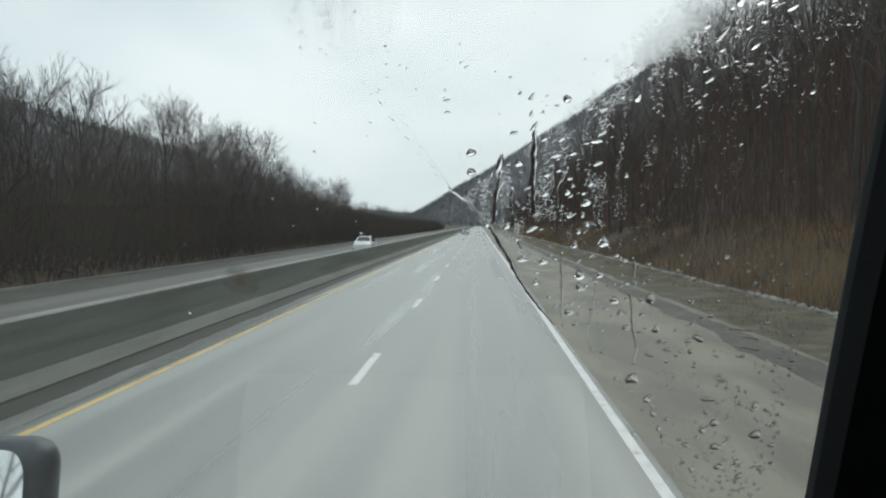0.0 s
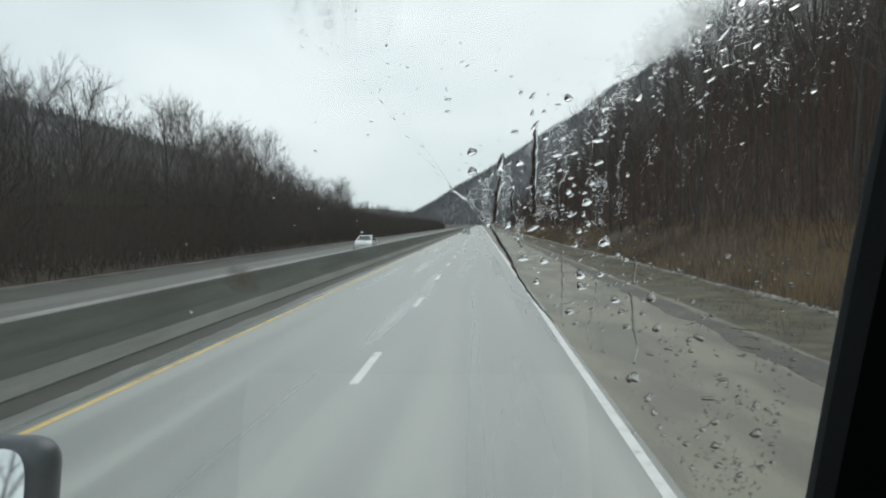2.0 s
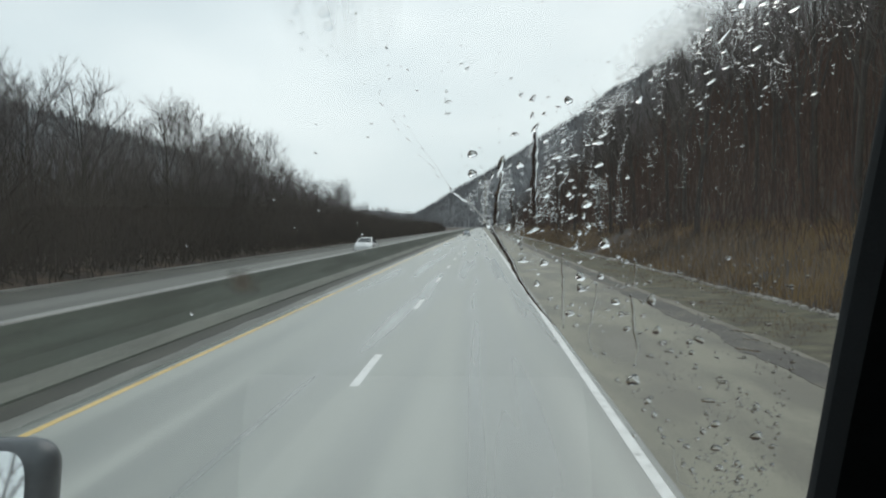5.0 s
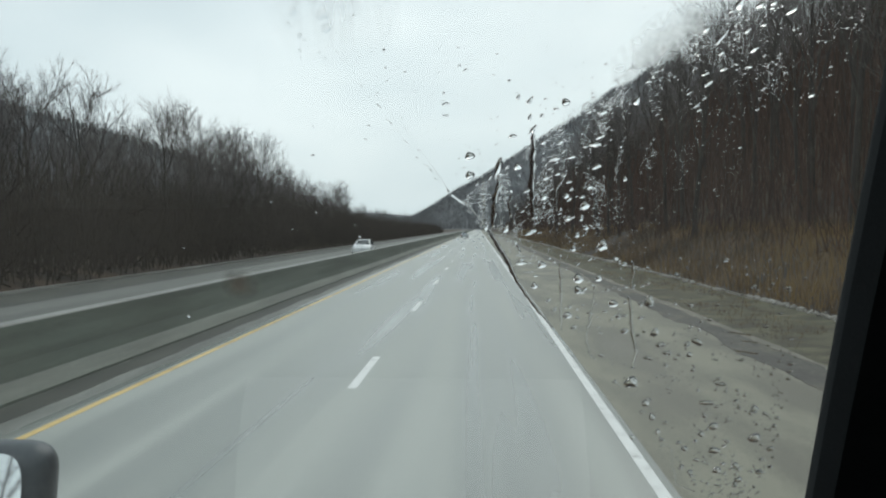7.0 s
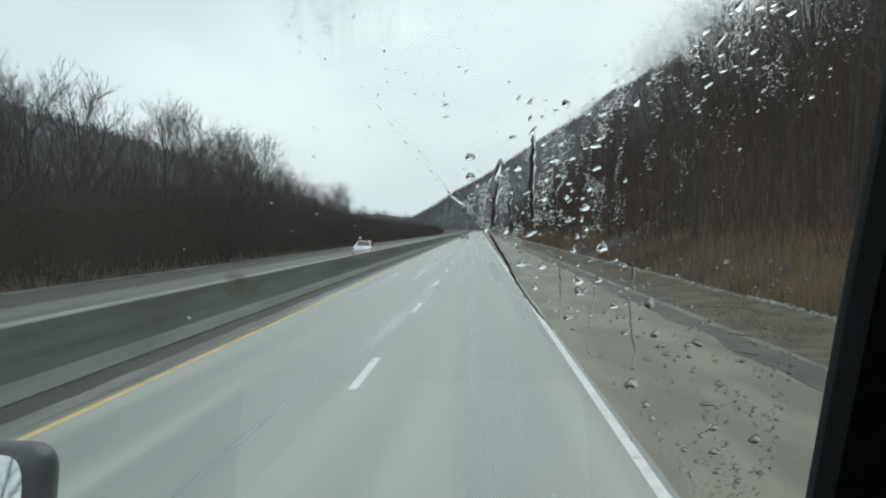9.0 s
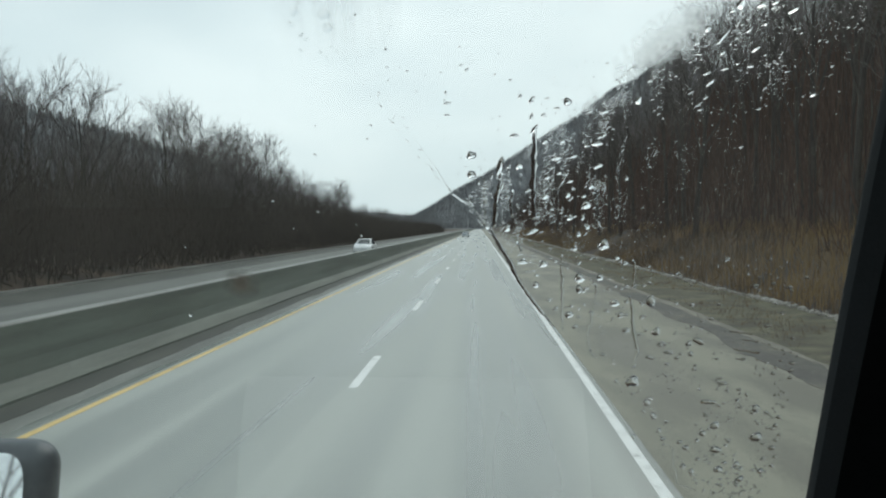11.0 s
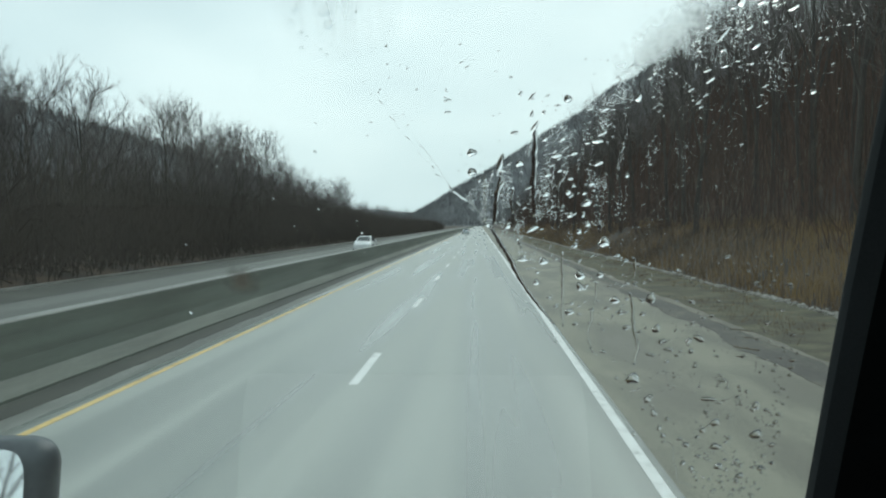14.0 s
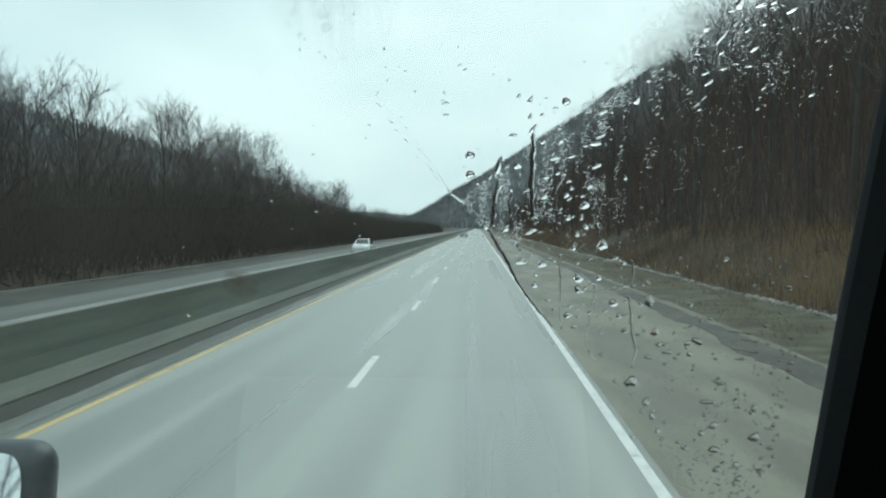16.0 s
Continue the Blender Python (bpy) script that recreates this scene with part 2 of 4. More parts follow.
def box(sx, sy, sz, at=(0, 0, 0), bevel=0.0, seg=2, bm=None, turn=None):
    """A bevelled box of that size about a centre."""
    bm = bm or bmesh.new()
    r = bmesh.ops.create_cube(bm, size=1.0)
    vs = r["verts"]
    bmesh.ops.scale(bm, vec=(sx, sy, sz), verts=vs)
    if bevel:
        es = list({e for v in vs for e in v.link_edges})
        got = bmesh.ops.bevel(bm, geom=es, offset=bevel, segments=seg, affect="EDGES", profile=0.5)
        vs = list({v for f in got["faces"] for v in f.verts} | {v for v in vs if v.is_valid})
        vs = [v for v in bm.verts if v.is_valid] if len(bm.verts) == len(vs) else vs
    if turn is not None:
        bmesh.ops.transform(bm, matrix=turn, verts=vs)
    bmesh.ops.translate(bm, vec=at, verts=vs)
    return bm


def extrude_profile(points, y0, y1, step=None):
    """A closed profile of (x, z) points swept along y."""
    n = len(points)
    ys = [y0, y1] if not step else list(np.arange(y0, y1, step)) + [y1]
    verts = [(x, y, z) for y in ys for x, z in points]
    faces = []
    for k in range(len(ys) - 1):
        for i in range(n):
            j = (i + 1) % n
            faces.append((k * n + i, k * n + j, (k + 1) * n + j, (k + 1) * n + i))
    faces.append(tuple(range(n)))
    faces.append(tuple(range((len(ys) - 1) * n, len(ys) * n))[::-1])
    return verts, faces


def slab(name, x0, x1, y0, y1, z0, z1, mat, parent=None):
    v, f = extrude_profile([(x0, z0), (x1, z0), (x1, z1), (x0, z1)], y0, y1)
    me = mesh_from(name, v, f, mat)
    bm = bmesh.new()
    bm.from_mesh(me)
    bmesh.ops.recalc_face_normals(bm, faces=bm.faces)
    bm.to_mesh(me)
    bm.free()
    ob = new(name, me)
    if parent:
        ob.parent = parent
    return ob


# ======================================================= ground
def smooth01(t):
    t = min(1.0, max(0.0, t))
    return t * t * (3 - 2 * t)


def ground_z(x, y):
    """Height of the land: flat under the roads, a wooded slope to the right, hills ahead and to the left."""
    far = math.hypot(x, y)
    z = -0.06
    if x > 6.39:
        z = -0.016 + 0.016 * min(x - 6.4, 3.4)
        if x > 9.8:
            z = 0.04 + 2.3 * smooth01((x - 9.8) / 5.2)
        if x > 15.5:
            up = x - 15.5
            z += 62 * (1 - math.exp(-up * 0.92 / 62)) * (0.45 + 0.55 * smooth01((1100 - y) / 500))
        z += 0.25 * smooth01((x - 9.8) / 3) * noise.noise((x * 0.2, y * 0.12, 0))
    if x < -18.5:
        z += 0.7 * smooth01((-18.5 - x) / 4) + 0.4 * smooth01((-22 - x) / 6) * noise.noise((x * 0.1, y * 0.1, 3))
        r = math.hypot(x + 500, (y - 640) * 0.55)
        if r < 420:
            z += 124 * (1 - (r / 420) ** 1.25) * smooth01((-60 - x) / 120) * (1 + 0.12 * noise.noise((x * 0.008, y * 0.008, 1)))
    # the wooded mountain that closes the view ahead and climbs to the right
    if 1250 < y < 2600 and x > -190:
        rise = min(330.0, max(0.0, 104 + 0.62 * x)) if x > -150 else 11 * smooth01((x + 190) / 40)
        rise *= smooth01((y - 1250) / 480) * smooth01((2600 - y) / 500)
        z = max(z, rise * (1 + 0.07 * noise.noise((x * 0.012, y * 0.006, 7))))
    r = math.hypot((x + 380) / 420, (y - 2600) / 330)
    if r < 1:
        z += 52 * (1 - r ** 1.5)
    return z


def graded(marks):
    out = []
    for a, b, n in marks:
        out += list(np.linspace(a, b, n, endpoint=False))
    return out + [marks[-1][1]]


gx = graded([(-3500, -800, 8), (-800, -60, 46), (-60, -18.5, 18), (-18.5, 6.4, 4), (6.4, 17, 24), (17, 130, 36), (130, 800, 20), (800, 3500, 8)])
gy = graded([(-1500, -60, 10), (-60, 140, 64), (140, 900, 70), (900, 3000, 60), (3000, 4500, 6)])
gv = [(x, y, ground_z(x, y)) for y in gy for x in gx]
gf, gm = [], []
nx = len(gx)
for j in range(len(gy) - 1):
    for i in range(nx - 1):
        gf.append((j * nx + i, j * nx + i + 1, (j + 1) * nx + i + 1, (j + 1) * nx + i))
        cx, cy = (gx[i] + gx[i + 1]) / 2, (gy[j] + gy[j + 1]) / 2
        # Land far off takes the haze-paled hill colour.
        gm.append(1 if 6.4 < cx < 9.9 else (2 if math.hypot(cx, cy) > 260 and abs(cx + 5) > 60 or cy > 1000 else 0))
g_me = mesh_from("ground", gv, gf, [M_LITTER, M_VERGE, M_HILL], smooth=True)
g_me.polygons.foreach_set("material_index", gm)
ground = tagged(new("ground", g_me), "brown leaf-littered verge, wooded slope and distant bare hills", "ground", kind="structure")

# ======================================================= roads
Y0, Y1 = -70.0, 1300.0
road = tagged(slab("road", -5.85, 1.92, Y0, Y1, -0.4, 0.0, M_ROAD), "wet grey concrete carriageway with two lanes", "road", kind="structure")
shoulder = tagged(slab("shoulder_right", 1.92, 5.6, Y0, Y1, -0.4, -0.008, M_SHOULDER), "damp brownish-grey asphalt shoulder beside the road", "road shoulder", kind="structure")
gutter = tagged(slab("gutter", 5.6, 6.4, Y0, Y1, -0.4, -0.010, M_GUTTER), "dark wet paved gutter beside the shoulder", "gutter", kind="structure")
median = tagged(slab("shoulder_median", -6.78, -5.85, Y0, Y1, -0.4, -0.006, M_EDGE), "gritty dirt-streaked median shoulder", "road shoulder", kind="structure")
opposite = tagged(slab("road_opposite", -15.2, -7.69, Y0, Y1, -0.4, 0.0, M_ROAD_FAR), "wet grey opposite carriageway behind the barrier", "road", kind="structure")
tagged(slab("shoulder_opposite", -18.1, -15.2, Y0, Y1, -0.4, -0.006, M_GRIME), "dark wet shoulder of the opposite carriageway", "road shoulder", kind="structure")
tagged(slab("kerb_opposite", -18.32, -18.1, Y0, Y1, -0.4, 0.10, M_CAP), "low pale concrete kerb of the opposite carriageway", "kerb", kind="structure")


def stones(name, count, seed):
    """Loose pale stones along the foot of the slope."""
    r_ = np.random.RandomState(seed)
    ico = bmesh.new()
    bmesh.ops.create_icosphere(ico, subdivisions=1, radius=1.0)
    iv = [v.co.copy() for v in ico.verts]
    fi = [tuple(v.index for v in f.verts) for f in ico.faces]
    ico.free()
    verts, faces = [], []
    for k in range(count):
        y_ = 2 + 300 * r_.rand() ** 1.7
        x_ = 9.75 + 0.22 * noise.noise((y_ * 0.13, 0, 0)) + 0.10 * r_.randn()
        rad = (0.025 + 0.07 * r_.rand() ** 2) * (1 + 0.9 * noise.noise((y_ * 0.3, 4, 0)))
        rad = max(0.02, rad)
        b_ = len(verts)
        z_ = ground_z(x_, y_) + rad * 0.4
        for c in iv:
            w = 0.75 + 0.5 * r_.rand()
            verts.append((x_ + c.x * rad * w * 1.2, y_ + c.y * rad * w * 1.4, z_ + c.z * rad * w * 0.8))
        faces += [tuple(b_ + i for i in f) for f in fi]
    return tagged(new(name, mesh_from(name, verts, faces, M_GRAVEL)), "pale loose stones at the foot of the slope", "stones", kind="stuff")


stones("loose_stones", 3200, 8)


def ragged_strip(name, x0, x1, amp, freq, y0, y1, z, mat, label, category, seed):
    """A thin drift of dirt whose edges wander."""
    ys = graded([(y0, 50, 560), (50, y1, 300)])
    verts, faces = [], []
    for y_ in ys:
        a = x0 + amp * noise.fractal((y_ * freq, seed, 0), 0.75, 2.1, 7)
        b = x1 + amp * noise.fractal((y_ * freq, seed + 9, 0), 0.75, 2.1, 7)
        b = max(b, a + 0.02)
        verts += [(a, y_, z), (b, y_, z), (b, y_, z - 0.02), (a, y_, z - 0.02)]
    for k in range(len(ys) - 1):
        for i in range(4):
            j = (i + 1) % 4
            faces.append((4 * k + j, 4 * k + i, 4 * k + 4 + i, 4 * k + 4 + j))
    return tagged(new(name, mesh_from(name, verts, faces, mat)), label, category, kind="structure")


ragged_strip("mud_edge", 5.45, 5.95, 0.30, 0.22, -20, 300, 0.002, M_GUTTER, "ragged muddy edge of the shoulder", "mud", 5)
ragged_strip("gravel_lip", 6.22, 6.50, 0.14, 0.35, -20, 300, -0.004, M_LIP, "worn pale lip of gravel beside the gutter", "gravel", 6)
ragged_strip("median_grime", -6.75, -6.22, 0.09, 0.40, -20, 300, 0.002, M_GRIME, "dark wet grime along the foot of the barrier", "grime", 3)

part("edge_line", slab("edge_line", 1.70, 1.83, Y0, Y1, 0.0, 0.004, M_WHITE).data, M_WHITE, road, "solid white edge line")
bpy.data.objects.remove(bpy.data.objects["edge_line"])
part("edge_line", slab("median_line", -5.60, -5.48, Y0, Y1, 0.0, 0.004, M_YELLOW).data, M_YELLOW, road, "solid yellow edge line")
bpy.data.objects.remove(bpy.data.objects["median_line"])
for o in list(road.children):
    o.name = "edge_line"
dash_v, dash_f = extrude_profile([(-0.075, 0), (0.075, 0), (0.075, 0.004), (-0.075, 0.004)], 0, 3.2)
dash_me = mesh_from("lane_dash", dash_v, dash_f, M_WHITE)
for k in range(-4, 60):
    part("lane_dash", dash_me, None, road, m=pose(-2.02, 12.9 + 12.19 * k, 0.0))

# ======================================================= median barrier
half = [(0.46, -0.1), (0.46, 0.04), (0.235, 0.26), (0.17, 0.5), (0.115, 1.07), (0.095, 1.10)]
prof = [(x, z) for x, z in half] + [(-x, z) for x, z in reversed(half)]
bv, bf = extrude_profile([(x - 7.215, z) for x, z in prof], Y0, 1290, 30.0)
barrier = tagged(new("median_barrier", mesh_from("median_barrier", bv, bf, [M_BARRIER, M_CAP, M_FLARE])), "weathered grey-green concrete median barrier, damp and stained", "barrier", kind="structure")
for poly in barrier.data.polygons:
    # Top faces: paler colour stands in for sky reflected on wet concrete.
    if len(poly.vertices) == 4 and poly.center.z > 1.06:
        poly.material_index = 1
    # Sloped foot: the copy with the sky's light painted in.
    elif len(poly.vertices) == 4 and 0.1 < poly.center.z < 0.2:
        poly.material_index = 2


# ======================================================= trees
def tube(verts, faces, pts, radii, sides):
    base = len(verts)
    for k, (p, r) in enumerate(zip(pts, radii)):
        d = (pts[min(k + 1, len(pts) - 1)] - pts[max(k - 1, 0)]).normalized()
        a = d.orthogonal().normalized()
        b = d.cross(a)
        for s in range(sides):
            an = 2 * math.pi * s / sides
            verts.append(tuple(p + (a * math.cos(an) + b * math.sin(an)) * r))
    for k in range(len(pts) - 1):
        for s in range(sides):
            s2 = (s + 1) % sides
            faces.append((base + k * sides + s, base + k * sides + s2, base + (k + 1) * sides + s2, base + (k + 1) * sides + s))


def twig(verts, faces, p, d, length, r):
    base = len(verts)
    a = d.orthogonal().normalized() * r
    b = d.cross(a)
    verts += [tuple(p + a), tuple(p - a * 0.5 + b * 0.87), tuple(p - a * 0.5 - b * 0.87), tuple(p + d * length)]
    faces += [(base, base + 1, base + 3), (base + 1, base + 2, base + 3), (base + 2, base, base + 3)]


def grow_tree(rng, height, spread, fork, limbs, subs, fine, thin):
    """A bare deciduous tree: limbs that rise and fan out from the trunk, and a rounded crown of fine upright twigs."""
    wv, wf, tv, tf = [], [], [], []
    golden = 2.4

    def turned(d, angle, around):
        a = d.orthogonal().normalized()
        a.rotate(Matrix.Rotation(around, 3, d))
        return (d * math.cos(angle) + a * math.sin(angle)).normalized()

    def stem(p, d, length, r0, r1, segs, bend, lift):
        pts, radii = [p.copy()], [r0]
        q = p.copy()
        for k in range(segs):
            d = (turned(d, rng.uniform(0, bend), rng.uniform(0, 6.28)) + Vector((0, 0, lift))).normalized()
            q = q + d * (length / segs)
            pts.append(q.copy())
            radii.append(r0 + (r1 - r0) * (k + 1) / segs)
        return pts, radii

    def along(pts, f):
        n = len(pts) - 1
        i = min(n - 1, int(f * n))
        return pts[i].lerp(pts[i + 1], f * n - i), (pts[i + 1] - pts[i]).normalized()

    r0 = height * 0.012 + 0.03
    trunk, t_rad = stem(Vector((0, 0, -0.4)), Vector((0, 0, 1)), height * 0.80 + 0.4, r0, 0.03, 6, 0.10, 0.05)
    tube(wv, wf, trunk, t_rad, 7)
    turn = rng.uniform(0, 6.28)
    for k in range(limbs):
        f = fork + (0.93 - fork) * (k + rng.uniform(0, 0.8)) / limbs
        p, d = along(trunk, f)
        turn += golden + rng.uniform(-0.5, 0.5)
        reach = height * (0.53 - 0.33 * (f - fork) / (1 - fork)) * rng.uniform(0.8, 1.15)
        nd = turned(d, spread * rng.uniform(0.6, 1.0) * (1.1 - 0.4 * f), turn)
        limb, l_rad = stem(p, nd, reach, r0 * 0.5 * (1.15 - f), 0.018, 4, 0.20, 0.13)
        tube(wv, wf, limb, l_rad, 5)
        turn2 = rng.uniform(0, 6.28)
        for j in range(subs):
            g = 0.22 + 0.78 * (j + rng.uniform(0, 0.9)) / subs
            p2, d2 = along(limb, g)
            turn2 += golden
            sub, s_rad = stem(p2, turned(d2, rng.uniform(0.4, 0.75), turn2), reach * rng.uniform(0.28, 0.46) * (1.15 - 0.4 * g), 0.021, 0.007, 3, 0.25, 0.12)
            tube(wv, wf, sub, s_rad, 4)
            turn3 = rng.uniform(0, 6.28)
            for i in range(5):
                h = 0.2 + 0.8 * (i + rng.uniform(0, 0.9)) / 5
                p3, d3 = along(sub, h)
                turn3 += golden
                spray, y_rad = stem(p3, turned(d3, rng.uniform(0.3, 0.7), turn3), height * rng.uniform(0.07, 0.13), 0.0085, 0.004, 2, 0.2, 0.10)
                tube(tv, tf, spray, y_rad, 3)
                for m in range(fine):
                    p4, d4 = along(spray, rng.uniform(0.1, 1.0))
                    nd4 = (turned(d4, rng.uniform(0.25, 0.8), rng.uniform(0, 6.28)) + Vector((0, 0, 0.18))).normalized()
                    twig(tv, tf, p4, nd4, height * rng.uniform(0.035, 0.085), thin)
    return wv, wf, tv, tf


def tree_model(name, seed, height, spread, fork, limbs, subs, label, fine, thin):
    rng = random.Random(seed)
    wv, wf, tv, tf = grow_tree(rng, height, spread, fork, limbs, subs, fine, thin)
    top = tagged(empty(name), label, "tree")
    part("trunk", mesh_from("trunk", wv, wf, M_BARK, True), None, top)
    part("crown", mesh_from("crown", tv, tf, M_TWIG), None, top)
    return top


LEFT_LABEL = "leafless spreading tree on the brushy roadside verge"
RIGHT_LABEL = "tall leafless tree on the leaf-littered wooded slope"
SPREADING = [tree_model("bare_tree", 11 + k, h, s, 0.26, 10, 7, LEFT_LABEL, 10, 0.0052) for k, (h, s) in enumerate(((10.0, 0.95), (11.0, 0.85), (9.5, 1.05), (11.5, 0.9), (10.5, 1.0)))]
SPREADING_FAR = [tree_model("bare_tree", 21 + k, h, 0.95, 0.25, 8, 5, LEFT_LABEL, 5, 0.0075) for k, h in enumerate((9.5, 10.5, 8.5))]
TALL = [tree_model("forest_tree", 41 + k, h, 0.6, 0.45, 7, 5, RIGHT_LABEL, 3, 0.0085) for k, h in enumerate((14.0, 16.0, 12.5, 15.0))]
TALL_FAR = [tree_model("forest_tree", 51 + k, h, 0.6, 0.4, 6, 4, RIGHT_LABEL, 1, 0.010) for k, h in enumerate((14.0, 16.0, 12.5))]

rng = random.Random(5)
used = set()


def plant(models, x, y, s, group, sink=0.0):
    mdl = rng.choice(models)
    m = pose(x, y, ground_z(x, y) - sink, rng.uniform(-4, 4), rng.uniform(-4, 4), rng.uniform(0, 360)) @ Matrix.Scale(s, 4)
    if id(mdl) not in used:
        used.add(id(mdl))
        mdl.matrix_basis = m
        mdl["group"] = group
        return
    c = copy_thing(mdl, Matrix())
    c.matrix_basis = m
    c["group"] = group


y = -45.0
while y < 340:
    for row in range(2 if y < 260 else 1):
        plant(SPREADING if 15 < y < 150 else SPREADING_FAR, -21.5 - row * 4.5 - rng.uniform(0, 4), y + rng.uniform(-1.5, 1.5), (1.03 + 0.42 * noise.noise((y * 0.05, row, 4))) * rng.uniform(0.8, 1.18) * (1 - 0.52 * smooth01((y - 50) / 190)), "trees beside the opposite carriageway")
    y += 5.2 + max(0, y) * 0.014
y = 4.0
while y < 340:
    for row, x in enumerate((14.5, 18.0, 22.5, 27, 32.5, 39)):
        if y > 130 and row in (1, 3, 5):
            continue
        plant(TALL if y < 110 and row < 4 else TALL_FAR, x + rng.uniform(-1.8, 1.8), y + rng.uniform(-2, 2), rng.uniform(0.72, 1.04), "trees on the wooded slope")
    y += 4.0 + y * 0.018


# ======================================================= thickets, grass, far woods
def scatter(name, count, place, length, width, lean, mat, label, category, seed):
    """Many slender stems as one mesh."""
    r = np.random.RandomState(seed)
    verts, faces = [], []
    for i in range(count):
        x, y, up = place(r)
        z = ground_z(x, y) + up
        L = length[0] + (length[1] - length[0]) * r.rand()
        w = width * (0.6 + 0.8 * r.rand())
        az, ti = r.rand() * 2 * math.pi, abs(r.randn()) * lean
        d = Vector((math.cos(az) * math.sin(ti), math.sin(az) * math.sin(ti), math.cos(ti)))
        twig(verts, faces, Vector((x, y, z - 0.05)), d, L, w)
    return tagged(new(name, mesh_from(name, verts, faces, mat)), label, category, kind="stuff")


def left_place(r):
    y = -5 + 430 * r.rand() ** 1.25
    x = -18.6 - 11.0 * r.rand() ** 1.1
    return x, y, (2.6 * r.rand() ** 1.3 + 3.6 * r.rand() ** 1.8) * (1 - 0.55 * smooth01((y - 50) / 190)) * min(1.0, (-17.8 - x) / 3)


def right_place(r):
    y = 2 + 420 * r.rand() ** 1.3
    x = 12.6 + 36 * r.rand()
    return x, y, 5.5 * r.rand() ** 1.5 * min(1.0, (x - 11.9) / 5)


def grass_place(r):
    while True:
        y = 3 + 240 * r.rand() ** 1.6
        x = 9.9 + 6.0 * r.rand()
        if noise.noise((x * 0.25, y * 0.06, 2)) > -0.45:
            return x, y, 0.0


def hill_place(r):
    while True:
        if r.rand() < 0.40:
            x, y = -40 - 640 * r.rand(), 230 + 800 * r.rand()
        elif r.rand() < 0.72:
            x, y = -170 + 630 * r.rand(), 1260 + 540 * r.rand()
        else:
            x, y = 16 + 120 * r.rand(), 380 + 700 * r.rand()
        return x, y, 0.0


scatter("thicket", 84000, left_place, (0.8, 2.7), 0.030, 0.5, M_BRUSH, "dense brown leafless thicket under the roadside trees", "brush", 1)
scatter("slope_brush", 44000, right_place, (1.0, 3.4), 0.026, 0.5, M_SLOPE, "dense dark leafless brush on the wooded slope", "brush", 2)


def sapling_right(r):
    y = 2 + 330 * r.rand() ** 1.4
    return 14.8 + 34 * r.rand(), y, 0.0


def sapling_left(r):
    y = -5 + 330 * r.rand() ** 1.3
    return -19.2 - 15 * r.rand(), y, 0.0


def verge_place(r):
    while True:
        y = 2 + 160 * r.rand() ** 1.6
        x = 6.7 + 3.0 * r.rand() ** 0.8
        if noise.noise((x * 0.5, y * 0.15, 8)) > -0.05:
            return x, y, 0.0


scatter("verge_grass", 11000, verge_place, (0.06, 0.22), 0.010, 0.6, M_GRASS, "short matted dead grass on the muddy verge", "grass", 7)
scatter("saplings", 20000, sapling_right, (4, 10), 0.045, 0.2, M_SLOPE, "crowded leafless saplings on the wooded slope", "saplings", 5)
scatter("verge_saplings", 7000, sapling_left, (2.0, 5.5), 0.035, 0.2, M_BRUSH, "crowded leafless saplings in the roadside thicket", "saplings", 6)
scatter("dead_grass", 34000, grass_place, (0.35, 1.1), 0.013, 0.35, M_GRASS, "tan dead grass on the roadside bank", "grass", 3)
# Far stems share the colour that has haze painted in.
scatter("far_woods", 36000, hill_place, (7, 13), 0.45, 0.12, M_HILL, "leafless woods on the distant hills, paled for haze", "woods", 4)

# ======================================================= the truck that carries the camera
# Frame of the split windscreen: U sideways, V up the glass, N outwards.
TILT = radians(28)
GLASS_O = Vector((0.0, 0.72, EYE_Z))
GLASS_M = Matrix.Translation(GLASS_O) @ Matrix(((1, 0, 0, 0), (0, -math.sin(TILT), math.cos(TILT), 0), (0, math.cos(TILT), math.sin(TILT), 0), (0, 0, 0, 1)))

truck = tagged(empty("truck", pose(0.4, 0, 0)), "grey long-nosed truck with a rain-spotted split windscreen", "truck")
IN = Matrix.Translation((-0.4, 0, 0))


def flat_panel(u0, u1, v0, v1, w0, w1, bevel=0.0):
    """A panel in the frame of the windscreen."""
    return box(u1 - u0, v1 - v0, w1 - w0, ((u0 + u1) / 2, (v0 + v1) / 2, (w0 + w1) / 2), bevel)


def pane(u0, u1, v0, v1):
    bm = bmesh.new()
    bm.faces.new([bm.verts.new(c) for c in ((u0, v0, 0), (u0, v1, 0), (u1, v1, 0), (u1, v0, 0))])
    return bm


G = IN @ GLASS_M
for u0, u1 in ((-0.72, 0.36), (0.43, 1.50)):
    p = part("windscreen_pane", pane(u0, u1, -0.44, 0.36), M_GLASS, truck, "clear windscreen glass", m=G)
    p.visible_shadow = False

# centre post, leaning with the glass, wider towards its foot
bm = bmesh.new()
ring = []
for v, left, right in ((0.42, 0.300, 0.50), (0.153, 0.3155, 0.50), (0.106, 0.3185, 0.505), (0.058, 0.3210, 0.51), (-0.077, 0.3285, 0.52), (-0.171, 0.3345, 0.53), (-0.318, 0.3445, 0.54), (-0.46, 0.352, 0.55)):
    ring.append([bm.verts.new((u, v, w)) for u, w in ((left + 0.012, 0.012), (left, 0.004), (left, -0.012), (left + 0.010, -0.035), (right - 0.01, -0.035), (right, -0.012), (right, 0.004), (right - 0.012, 0.012))])
for a, b in zip(ring, ring[1:]):
    for i in range(8):
        bm.faces.new((a[i], a[(i + 1) % 8], b[(i + 1) % 8], b[i]))
bm.faces.new(ring[0])
bm.faces.new(ring[-1][::-1])
